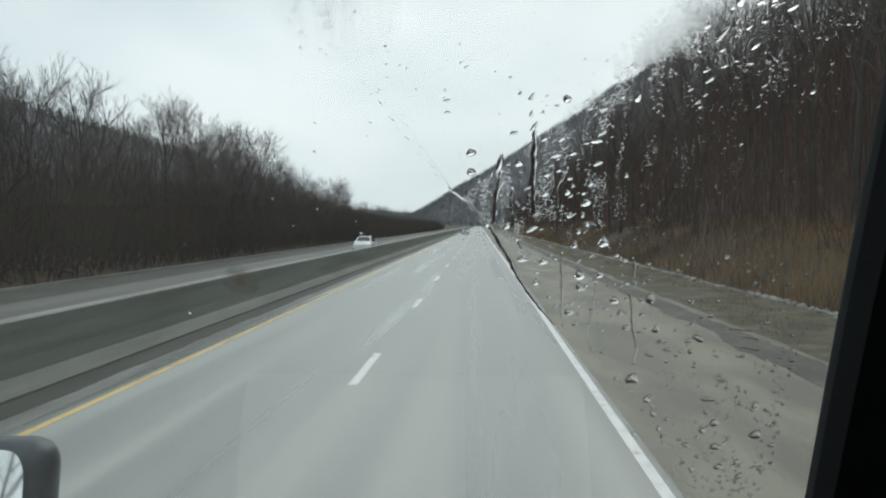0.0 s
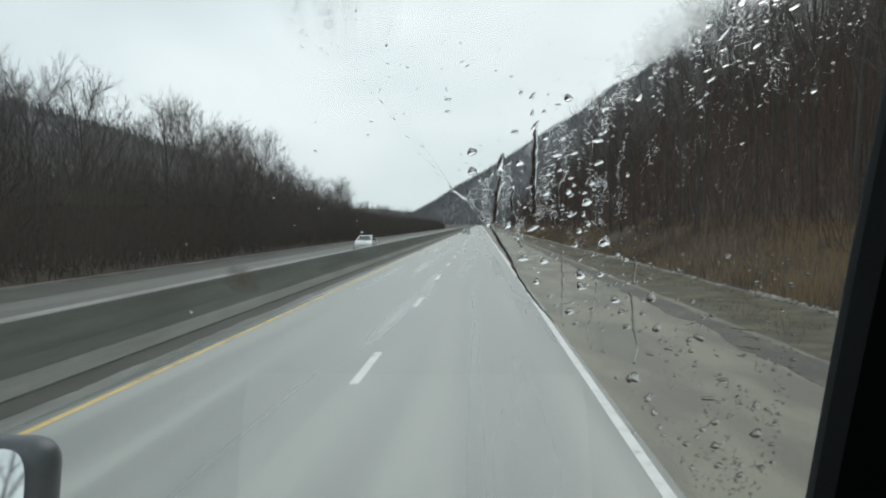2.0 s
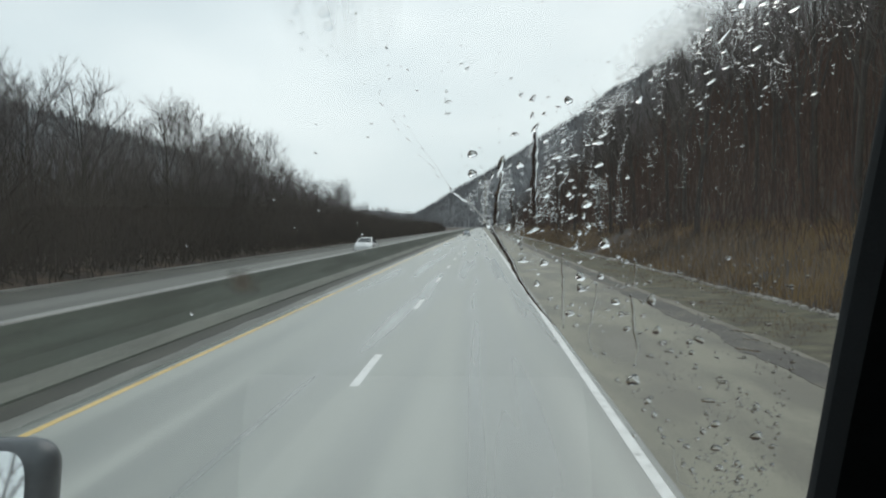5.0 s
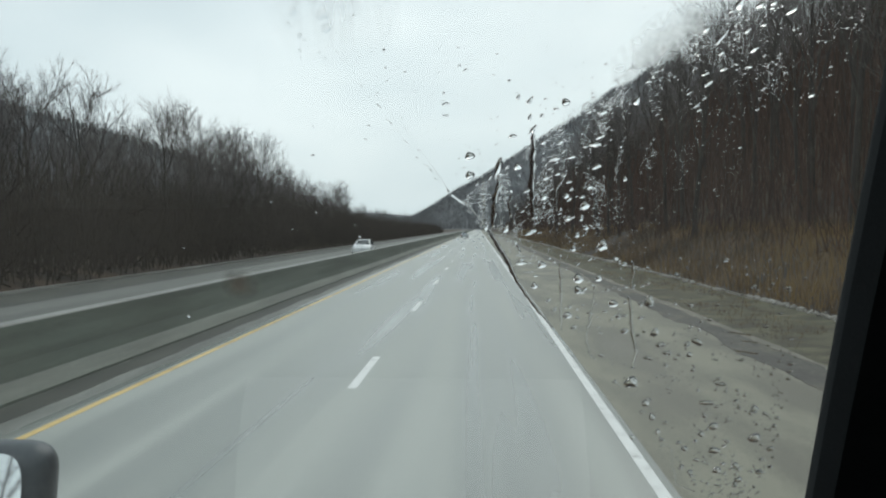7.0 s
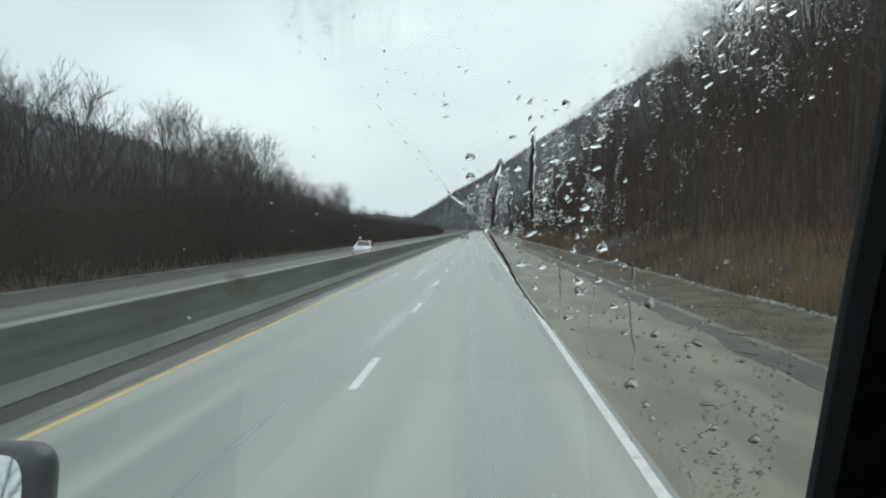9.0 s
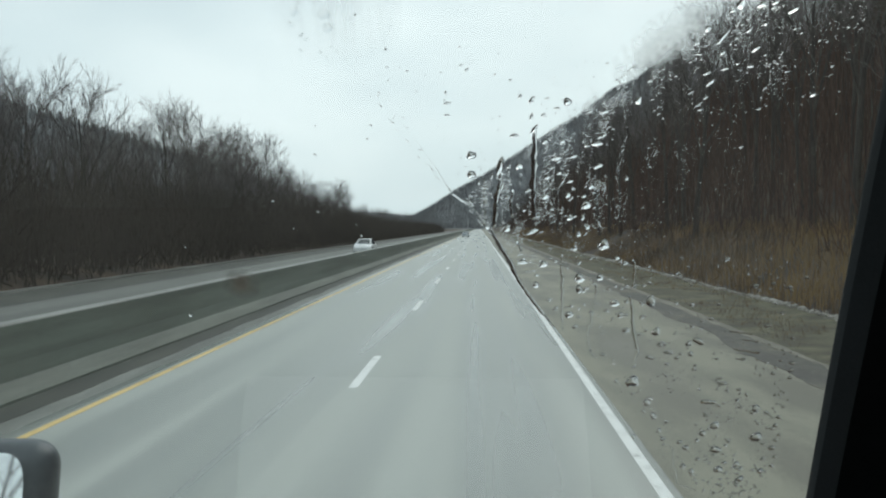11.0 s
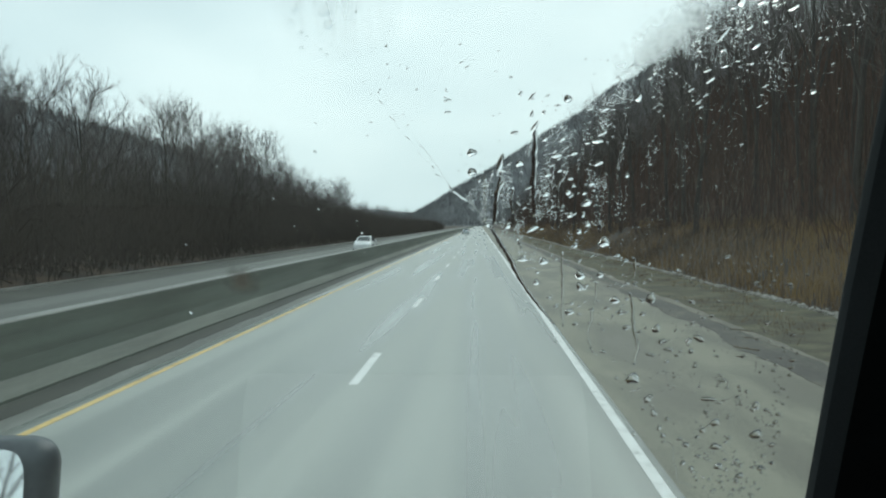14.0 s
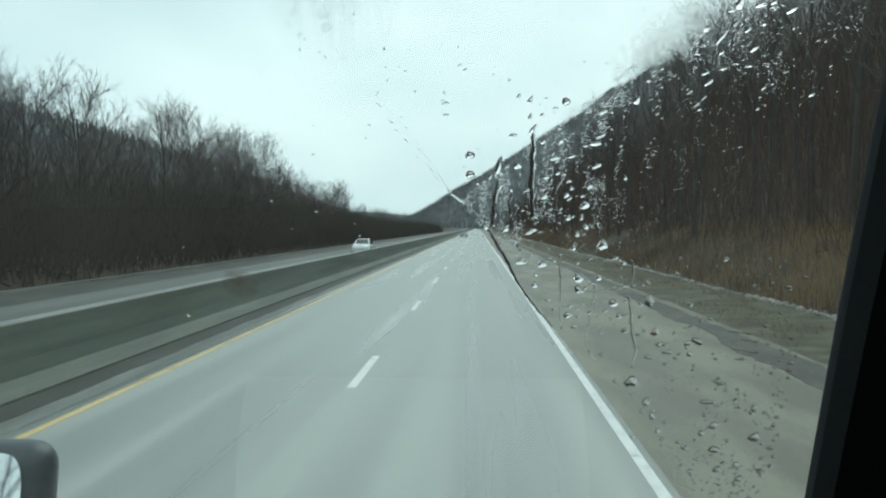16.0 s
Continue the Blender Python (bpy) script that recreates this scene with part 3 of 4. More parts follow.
part("centre_post", bm, M_BLACK, truck, "black windscreen post", m=G, smooth=False)
for u in (-0.76, 1.54):
    part("side_pillar", flat_panel(u - 0.05, u + 0.05, -0.46, 0.42, -0.05, 0.02, 0.012), M_BLACK, truck, "black windscreen pillar", m=G)
part("header", flat_panel(-0.82, 1.60, 0.35, 0.45, -0.06, 0.03, 0.012), M_BLACK, truck, m=G)
part("windscreen_sill", flat_panel(-0.82, 1.60, -0.50, -0.43, -0.03, 0.03, 0.012), M_BLACK, truck, m=G)
# cab shell
part("roof", box(2.5, 1.75, 0.06, (0.0, -0.34, 3.00), 0.02), M_PAINT, truck)
part("headlining", box(2.4, 1.65, 0.02, (0.0, -0.34, 2.955)), M_DASH, truck)
part("back_wall", box(2.44, 0.06, 1.95, (0.0, -1.2, 2.0), 0.02), M_PAINT, truck)
part("cab_floor", box(2.4, 2.1, 0.06, (0.0, -0.15, 1.05)), M_DASH, truck)
for sx in (-1.21, 1.21):
    door = part("cab_door", box(0.06, 2.1, 1.15, (sx, -0.15, 1.62), 0.02), M_PAINT, truck)
    part("door_handle", box(0.03, 0.16, 0.03, (sx * 1.03, -0.75, 2.0), 0.008), M_STEEL, door, "steel handle")
    part("door_post", box(0.06, 0.09, 0.8, (sx, -1.1, 2.58), 0.01), M_BLACK, truck)
    w = part("side_window", box(0.008, 1.5, 0.72, (sx, -0.32, 2.56)), M_GLASS, truck)
    w.visible_shadow = False
part("dashboard", box(2.36, 0.62, 0.10, (0.0, 0.66, 2.03), 0.03), M_DASH, truck, "dark vinyl dashboard")
part("dashboard_front", box(2.36, 0.12, 0.85, (0.0, 0.42, 1.58), 0.03), M_DASH, truck)
sheet_v, sheet_f = [], []
for yy, zz in ((0.95, 2.122), (0.80, 2.128), (0.75, 2.125), (0.71, 2.117), (0.68, 2.105), (0.66, 2.085)):
    left = -0.722 + 0.10 * (yy - 0.66)
    sheet_v += [(left, yy, zz), (-0.262, yy, zz), (-0.262, yy, zz - 0.004), (left, yy, zz - 0.004)]
for k in range(5):
    for i in range(4):
        j = (i + 1) % 4
        sheet_f.append((4 * k + i, 4 * k + j, 4 * k + 4 + j, 4 * k + 4 + i))
sheet_f += [(3, 2, 1, 0), (20, 21, 22, 23)]
part("dashboard_sheet", mesh_from("dashboard_sheet", sheet_v, sheet_f, M_PAPER), None, truck, "pale sheet draped over the dashboard")

# hood with rounded flanks
ring = []
bm = bmesh.new()
for yy, hw, top in ((1.02, 1.05, 1.86), (1.5, 0.98, 1.70), (2.1, 0.86, 1.58), (2.7, 0.74, 1.49), (2.82, 0.70, 1.40)):
    ring.append([bm.verts.new((hw * a, yy, 0.75 + (top - 0.75) * b)) for a, b in ((-1, 0), (-1, 0.7), (-0.9, 0.9), (-0.6, 0.98), (0, 1), (0.6, 0.98), (0.9, 0.9), (1, 0.7), (1, 0))])
for a, b in zip(ring, ring[1:]):
    for i in range(8):
        bm.faces.new((a[i], a[i + 1], b[i + 1], b[i]))
bm.faces.new(ring[-1])
part("hood", bm, M_PAINT, truck, "grey painted hood", smooth=True)
part("grille", box(1.1, 0.05, 0.55, (0, 2.84, 1.05), 0.02), M_STEEL, truck, "steel grille")
part("bumper", box(2.3, 0.18, 0.34, (0, 2.98, 0.55), 0.05), M_STEEL, truck, "steel bumper")
part("chassis", box(0.9, 6.4, 0.26, (0, -0.6, 0.78), 0.02), M_BLACK, truck)


def ring_wheel(r, w, name, x, y, parent, rim_mat):
    """A lathed tyre with its rim."""
    def lathe(profile, seg=28):
        b = bmesh.new()
        rings = []
        for s in range(seg):
            a = 2 * math.pi * s / seg
            rings.append([b.verts.new((px, pr * math.cos(a), pr * math.sin(a))) for px, pr in profile])
        for s in range(seg):
            p, q = rings[s], rings[(s + 1) % seg]
            for i in range(len(profile) - 1):
                b.faces.new((p[i], p[i + 1], q[i + 1], q[i]))
        return b
    h = w / 2
    tyre = [(-h * 0.8, r * 0.62), (-h, r * 0.75), (-h, r * 0.92), (-h * 0.75, r), (h * 0.75, r), (h, r * 0.92), (h, r * 0.75), (h * 0.8, r * 0.62), (-h * 0.8, r * 0.62)]
    rim = [(-h * 0.78, r * 0.63), (-h * 0.7, r * 0.55), (-h * 0.35, r * 0.5), (-h * 0.4, r * 0.2), (-h * 0.5, r * 0.01), (h * 0.5, r * 0.01), (h * 0.4, r * 0.2), (h * 0.35, r * 0.5), (h * 0.7, r * 0.55), (h * 0.78, r * 0.63)]
    ty = part(name, lathe(tyre), M_RUBBER, parent, "black rubber tyre", True, pose(x, y, r))
    rm = part("rim", lathe(rim), rim_mat, ty, "metal wheel rim", True)
    for k in range(5):
        a = 2 * math.pi * k / 5
        bmv = box(w * 0.9, r * 0.42, r * 0.12, (0, r * 0.3, 0), 0.005)
        bmesh.ops.rotate(bmv, cent=(0, 0, 0), matrix=Matrix.Rotation(a, 3, "X"), verts=bmv.verts)
        part("spoke", bmv, rim_mat, ty)
    return ty


for sx in (-0.98, 0.98):
    ring_wheel(0.52, 0.28, "wheel", sx, 1.95, truck, M_STEEL)
    ring_wheel(0.52, 0.5, "wheel", sx * 0.92, -2.6, truck, M_STEEL)
    fb = bmesh.new()
    rows_f = []
    for k in range(9):
        a = math.pi * k / 8
        rows_f.append([fb.verts.new((sx + o, 1.95 + (0.64 + d) * math.cos(a), 0.55 + (0.64 + d) * math.sin(a))) for o, d in ((-0.19, -0.04), (-0.19, 0.0), (0.19, 0.0), (0.19, -0.04))])
    for a, b in zip(rows_f, rows_f[1:]):
        for i in range(4):
            fb.faces.new((a[i], a[(i + 1) % 4], b[(i + 1) % 4], b[i]))
    part("fender", fb, M_PAINT, truck, smooth=False)

# fender mirror on its stalk
MIR = IN @ pose(-1.166, 1.93, 1.862, -11, 0, 2)
mir = part("fender_mirror", box(0.235, 0.15, 0.335, (0, 0.025, 0), 0.068, 5), M_HOUSING, truck, "dark grey rounded fender mirror", True, MIR)
mg = part("mirror_glass", box(0.165, 0.006, 0.265, (-0.012, -0.0525, 0), 0.0), M_MIRROR, mir, "silvered mirror glass")
bm = bmesh.new()
gl = []
for k in range(32):
    a = 2 * math.pi * k / 32
    e = 0.5
    gl.append(((abs(math.cos(a)) ** e) * math.copysign(0.088, math.cos(a)) - 0.010, (abs(math.sin(a)) ** e) * math.copysign(0.140, math.sin(a))))
front = [bm.verts.new((px, -0.056, pz)) for px, pz in gl]
back = [bm.verts.new((px, -0.045, pz)) for px, pz in gl]
bm.faces.new(front)
bm.faces.new(back[::-1])
for k in range(32):
    bm.faces.new((front[k], front[(k + 1) % 32], back[(k + 1) % 32], back[k]))
bm.to_mesh(mg.data)
bm.free()
part("mirror_arm", box(0.72, 0.04, 0.04, (0.36, 0.02, -0.70), 0.008), M_BLACK, mir, "black arm")
part("mirror_stalk", box(0.035, 0.035, 0.60, (0.01, 0.02, -0.42), 0.008), M_BLACK, mir, "black stalk")

# wiper at rest low on the glass
wiper = part("wiper_arm", flat_panel(-0.70, -0.18, -0.425, -0.405, 0.022, 0.032, 0.003), M_BLACK, truck, "black wiper arm", m=G)
part("wiper_blade", flat_panel(-0.62, 0.02, -0.418, -0.400, 0.006, 0.02, 0.002), M_RUBBER, wiper, "black rubber blade")


# ======================================================= rain on the windscreen
def bead(verts, faces, u, v, ru, rv, h, turn, r, seg=9, rings=4, sag=0.3):
    """A closed bead of water: a flat base on the glass and an uneven dome that sags downwards."""
    base = len(verts)
    wob = [1 + 0.14 * (r.rand() - 0.5) * 2 for _ in range(seg)]
    ca, sa = math.cos(turn), math.sin(turn)
    ratio = min(0.95, h / min(ru, rv))
    big = (1 + ratio * ratio) / (2 * ratio)

    def put(a, f, drop=True):
        k = wob[a % seg]
        x = ru * f * k * math.cos(2 * math.pi * a / seg)
        y_ = rv * f * k * math.sin(2 * math.pi * a / seg)
        x *= 1 - 0.3 * y_ / rv
        w = (math.sqrt(max(0.0, big * big - f * f)) - (big - ratio)) / ratio * h
        slip = sag * min(ru, rv) * (1 - f) if drop else 0.0
        verts.append((u + x * ca - y_ * sa, v + x * sa + y_ * ca - slip, 0.0006 + max(0.0, w)))
    levels = [math.cos(0.5 * math.pi * k / rings) for k in range(rings)]
    for f in levels:
        for a in range(seg):
            put(a, f)
    top = len(verts)
    verts.append((u, v - sag * min(ru, rv), 0.0006 + h))
    foot = len(verts)
    verts.extend(verts[base:base + seg])
    for k in range(rings - 1):
        for a in range(seg):
            b = (a + 1) % seg
            faces.append((base + k * seg + a, base + k * seg + b, base + (k + 1) * seg + b, base + (k + 1) * seg + a))
    for a in range(seg):
        b = (a + 1) % seg
        faces.append((base + (rings - 1) * seg + a, base + (rings - 1) * seg + b, top))
    faces.append(tuple(foot + a for a in range(seg))[::-1])


def rill(verts, faces, pts, widths, wander, r, step=0.003, height=0.5):
    """A closed ridge or trail of water along a line on the glass."""
    line = []
    off = 0.0
    for (a, wa), (b, wb) in zip(zip(pts, widths), zip(pts[1:], widths[1:])):
        L = math.hypot(b[0] - a[0], b[1] - a[1])
        n = max(2, int(L / step))
        for k in range(n):
            f = k / n
            off = off * 0.82 + r.randn() * wander
            px, pv = -(b[1] - a[1]) / L, (b[0] - a[0]) / L
            w = (wa + (wb - wa) * f) * (0.75 + 0.5 * r.rand())
            line.append((a[0] + (b[0] - a[0]) * f + px * off, a[1] + (b[1] - a[1]) * f + pv * off, px, pv, w))
    base = len(verts)
    sec = ((-1, 0.0), (-0.5, 0.42), (0.1, 0.82), (0.55, 0.95), (0.85, 0.6), (1, 0.0))
    for u, v, px, pv, w in line:
        for s, hh in sec:
            verts.append((u + px * s * w, v + pv * s * w, 0.0006 + hh * w * height))
    n = len(sec)
    foot = len(verts)
    for k in range(len(line)):
        verts += [verts[base + k * n], verts[base + k * n + n - 1]]
    for k in range(len(line) - 1):
        for i in range(n - 1):
            faces.append((base + k * n + i + 1, base + k * n + i, base + (k + 1) * n + i, base + (k + 1) * n + i + 1))
        faces.append((foot + 2 * k, foot + 2 * k + 1, foot + 2 * k + 3, foot + 2 * k + 2))
    faces.append(tuple(base + i for i in range(n))[::-1])
    faces.append(tuple(base + (len(line) - 1) * n + i for i in range(n)))


def wiped_edge(v):
    return -0.0036 - 0.706 * v


def spray_limit(u):
    """Height on the glass above which the spray thins out."""
    return 0.040 + 0.86 * u


def clear_run(u, v):
    """Whether a running drop has cleared this strip of the glass."""
    return any(abs(u - c - 0.002 * math.sin(v * 90)) < w and lo < v < hi for c, w, lo, hi in
               ((0.0450, 0.0026, -0.01, 0.10), (0.0135, 0.0024, -0.01, 0.06), (0.0275, 0.0018, -0.01, 0.04), (0.0800, 0.0026, 0.04, 0.11),
                (0.1300, 0.0060, 0.00, 0.15), (0.0665, 0.0016, 0.00, 0.05), (0.1120, 0.0040, 0.03, 0.11), (0.1530, 0.0050, 0.05, 0.13)))


r = np.random.RandomState(12)
dv, df = [], []
# fine spray over the unwiped glass, gathered in clusters between cleared runs
count = 0
while count < 6800:
    u, v = r.uniform(-0.03, 0.29), r.uniform(-0.06, 0.205)
    d = u - wiped_edge(v)
    if d < 0.006 or clear_run(u, v):
        continue
    if v > spray_limit(u) and r.rand() > 0.03:
        continue
    runs = 0.36 + 1.3 * noise.noise((u * 110, v * 26, 0)) + 1.0 * noise.noise((u * 45, v * 50, 5))
    fade = 1.0 if u < 0.105 else max(0.12 if v > 0.03 and u < 0.22 else 0.03, 1 - (u - 0.105) / 0.06)
    if v > 0.10:
        fade = max(fade, 0.42 * smooth01((v - 0.09) / 0.07))
    if u > 0.235:
        fade *= 0.45
    if u > 0.055 and v < 0.035:
        fade *= 0.35
    if v < 0.005:
        fade *= max(0.06, 1 + (v - 0.005) / 0.05)
    if r.rand() > runs * fade:
        continue
    rad = 0.00019 + 0.0006 * r.rand() ** 3.6
    bead(dv, df, u, v, rad * r.uniform(0.9, 1.9), rad * r.uniform(0.7, 1.2), rad * r.uniform(0.22, 0.62), r.uniform(-0.2, 0.9), r, 6, 3)
    count += 1
# loose specks in front of the sky
for k in range(130):
    u, v = r.uniform(-0.10, 0.11), r.uniform(0.05, 0.16)
    if u > wiped_edge(v) + 0.004 and v > spray_limit(u):
        rad = 0.00035 + 0.0007 * r.rand() ** 2
        bead(dv, df, u, v, rad * r.uniform(1.0, 2.4), rad * 0.8, rad * 0.6, r.uniform(-0.2, 0.7), r, 8, 3, 0.6)
# mid-sized drops among the spray
count = 0
while count < 80:
    u, v = r.uniform(-0.01, 0.29), r.uniform(-0.04, 0.205)
    if u - wiped_edge(v) < 0.01 or v > spray_limit(u) or clear_run(u, v):
        continue
    if r.rand() > (0.8 if u < 0.11 else 0.4 if v > 0.10 else 0.03):
        continue
    rad = 0.0006 + 0.0009 * r.rand() ** 1.8
    bead(dv, df, u, v, rad * r.uniform(1.2, 2.6), rad * r.uniform(0.7, 1.0), rad * r.uniform(0.35, 0.65), r.uniform(0.0, 0.8), r, 10, 4)
    count += 1
# small drops low on the glass, over the shoulder
count = 0
while count < 640:
    v = -0.03 - 0.30 * r.rand()
    u = wiped_edge(v) + 0.012 + r.rand() * (0.318 - wiped_edge(v) - 0.012)
    if u > 0.302 or noise.noise((u * 28, v * 28, 3)) < -0.22:
        continue
    rad = 0.0006 + 0.0016 * r.rand() ** 2.4
    bead(dv, df, u, v, rad * r.uniform(0.9, 1.7), rad, rad * r.uniform(0.32, 0.5), r.uniform(-0.3, 0.3), r, 10, 4)
    count += 1
# the larger drops, in millimetres on the glass: place, half-width, half-height; slant in degrees
SKY_BEADS = [
    (-7.7, 68.1, 4.3, 3.6, 25), (-7.3, 50.5, 3.8, 3.7, 25), (17.0, 58.2, 2.8, 8.8, -12), (27.8, 85.5, 3.7, 1.7, 10), (41.7, 101.7, 1.4, 3.2, -10), (41.3, 116.1, 1.4, 4.3, -38),
    (32.1, 119.0, 1.2, 2.6, -28), (44.4, 90.9, 1.7, 4.9, -32), (69.9, 114.4, 3.2, 3.3, 30), (51.3, 103.1, 1.2, 2.2, -35), (-26.7, 113.7, 3.4, 1.2, 12), (-26.9, 103.6, 3.0, 1.0, 8),
    (-10.9, 141.2, 0.9, 2.8, -50), (24.1, 132.6, 1.6, 1.0, 30), (-27.9, 122.3, 0.8, 1.9, 0), (62.4, 108.8, 2.7, 0.9, 0), (-1.0, 42.6, 1.4, 2.6, -20), (10.0, 49.4, 1.2, 3.1, -10),
]
UPPER_BEADS = [
    (53.6, 79.9, 2.6, 2.0, 20), (67.5, 79.9, 2.6, 2.0, 25), (96.4, 78.2, 5.1, 2.3, 0), (99.6, 84.7, 4.1, 1.7, 28), (100.4, 105.2, 3.6, 1.4, 30), (88.5, 105.7, 2.7, 1.2, 20),
    (63.1, 65.2, 4.5, 2.3, 8), (77.5, 66.7, 3.3, 1.8, 10), (98.3, 57.9, 4.0, 2.3, 28), (32.7, 58.2, 3.3, 3.1, 15), (56.8, 47.7, 2.9, 2.1, 10), (66.6, 51.3, 2.1, 1.6, 15),
    (76.0, 43.9, 2.6, 1.4, 8), (93.9, 39.2, 2.4, 2.4, 30), (55.6, 29.6, 3.4, 2.7, 15), (74.7, 31.2, 2.6, 2.9, 15), (91.2, 21.5, 4.3, 3.8, 5), (17.8, 37.7, 1.9, 4.8, -40),
]
MIDDLE_BEADS = [
    (77.8, 9.5, 2.7, 3.3, -20), (89.0, 10.0, 1.9, 3.3, -15), (93.5, 0.6, 2.2, 2.8, 10), (86.1, -6.7, 2.2, 2.8, 30), (83.9, -20.4, 2.2, 3.4, -10), (109.0, -17.5, 4.5, 5.7, 0),
    (24.2, -1.1, 2.5, 4.5, -25), (45.6, -4.5, 5.9, 2.3, 28), (123.2, 47.0, 1.7, 2.6, 10), (88.7, 30.1, 1.9, 1.6, 20), (78.7, 37.6, 1.4, 2.1, 0), (38.0, -35.5, 4.5, 2.6, 0),
    (56.7, -37.8, 4.0, 3.5, 20), (50.9, -59.4, 2.6, 3.6, 0), (89.8, -52.0, 4.3, 5.1, 15), (90.5, -64.1, 3.3, 4.6, 20), (108.0, -51.4, 3.0, 3.6, 0), (123.4, -78.7, 4.6, 3.7, -10),
]
TOP_BEADS = [
    (186.4, 165.3, 1.7, 7.4, -38), (173.5, 171.9, 3.0, 2.2, 25), (196.2, 190.8, 2.9, 4.6, -20), (211.1, 189.4, 3.4, 1.9, 30), (221.6, 191.3, 2.5, 1.7, 25), (235.6, 185.3, 4.6, 1.9, 28),
    (212.3, 156.3, 3.4, 2.2, 35), (181.4, 129.5, 4.0, 1.8, 38), (179.6, 117.0, 2.2, 1.1, 35), (191.3, 140.4, 3.1, 1.2, 15), (211.0, 142.5, 2.6, 1.1, 0), (216.4, 174.9, 1.9, 1.5, 10),
    (134.0, 131.3, 1.8, 1.1, 30), (316.1, 137.9, 1.3, 1.4, 0), (263.3, 119.1, 2.6, 1.9, 25), (176.9, 107.0, 1.8, 1.1, 20), (126.6, 115.0, 2.7, 3.8, -30),
]
SHOULDER_BEADS = [
    (82.3, -92.0, 4.2, 3.5, 20), (116.8, -87.4, 2.8, 1.6, 0), (129.7, -92.4, 2.9, 3.1, 0), (136.8, -108.9, 3.7, 2.9, 10), (156.0, -76.7, 4.1, 6.5, -5), (150.1, -94.1, 2.8, 2.1, 10),
    (164.7, -110.6, 3.4, 5.1, -15), (172.6, -124.9, 3.7, 2.6, 0), (178.9, -134.7, 4.8, 2.3, -8), (199.8, -136.5, 2.6, 3.3, 10), (161.5, -140.8, 4.8, 2.0, -12), (148.1, -169.6, 6.5, 7.3, 0),
    (164.8, -195.5, 3.6, 5.0, 0), (172.8, -213.4, 3.1, 5.1, 20), (224.1, -194.7, 8.2, 2.8, -5), (235.0, -171.4, 6.2, 2.1, -5), (196.7, -124.0, 3.1, 3.3, 0), (205.2, -121.3, 6.3, 3.3, -30),
]
LOW_BEADS = [
    (271.7, -202.0, 3.8, 5.0, 0), (282.5, -207.6, 2.7, 2.2, 0), (277.8, -239.4, 6.1, 6.0, -15), (234.8, -224.3, 4.4, 5.2, -25), (224.0, -234.9, 3.6, 3.7, -10), (251.1, -244.3, 2.8, 2.3, 0),
    (180.4, -232.5, 2.5, 3.7, 0), (294.1, -223.5, 2.8, 2.6, 10), (295.9, -253.4, 3.9, 3.0, 15), (239.9, -256.6, 5.7, 4.6, 0), (210.1, -254.8, 3.4, 3.4, 0), (185.5, -243.0, 2.5, 2.6, 20),
    (155.7, -240.4, 2.3, 3.0, 0), (263.9, -276.4, 3.4, 3.9, 0), (246.6, -283.8, 4.6, 4.7, 10), (290.0, -285.4, 3.4, 3.9, 0), (270.5, -296.9, 4.0, 4.0, -10), (219.2, -286.7, 2.9, 3.2, 0),
]
for beads, fat, sag in ((SKY_BEADS, 0.80, 0.75), (UPPER_BEADS, 0.62, 0.1), (MIDDLE_BEADS, 0.62, 0.2), (TOP_BEADS, 0.55, 0.1), (SHOULDER_BEADS, 0.42, 0.3), (LOW_BEADS, 0.42, 0.3)):
    for u, v, a, b, tn in beads:
        bead(dv, df, u / 1000, v / 1000, a / 1000, b / 1000, min(a, b) / 1000 * fat, radians(tn), r, 18, 6, sag)
# two broad flat drops near the top of the wiped field, with a loose cluster round them
for u, v, a in ((-0.1210, 0.1870, 0.0052), (-0.1190, 0.1760, 0.0040), (-0.1440, 0.1900, 0.0036)):
    bead(dv, df, u, v, a, a, a * 0.22, 0.1, r, 18, 6)
for k in range(30):
    u, v = -0.150 + 0.085 * r.rand(), 0.150 + 0.050 * r.rand()
    rad = 0.0005 + 0.0013 * r.rand() ** 2
    bead(dv, df, u, v, rad * r.uniform(1.0, 2.0), rad, rad * 0.3, r.uniform(-0.8, 0.2), r, 10, 3)
# short broken beads along the upper wiped edge
for k in range(18):
    v = 0.045 + 0.115 * r.rand()
    u = wiped_edge(v) + r.randn() * 0.0015
    rad = 0.0004 + 0.0006 * r.rand() ** 2
    bead(dv, df, u, v, rad, rad * r.uniform(1.5, 4.0), rad * 0.5, 0.62 + 0.2 * r.randn(), r)
# a few left in the wiped field
for k in range(16):
    u, v = r.uniform(-0.30, -0.02), r.uniform(-0.03, 0.10)
    if u < wiped_edge(v) - 0.01:
        rad = 0.0005 + 0.0008 * r.rand()
        bead(dv, df, u, v, rad * 1.3, rad, rad * 0.5, r.uniform(-0.8, 0.8), r)
bead(dv, df, -0.2749, -0.0947, 0.0016, 0.0020, 0.0010, 0.3, r, 12, 4)
d_me = mesh_from("rain_drops", dv, df, M_WATER, True)
drops = tagged(new("rain_drops", d_me), "clear raindrops beaded on the unwiped windscreen glass", "raindrops", kind="stuff")
drops.matrix_world = GLASS_M

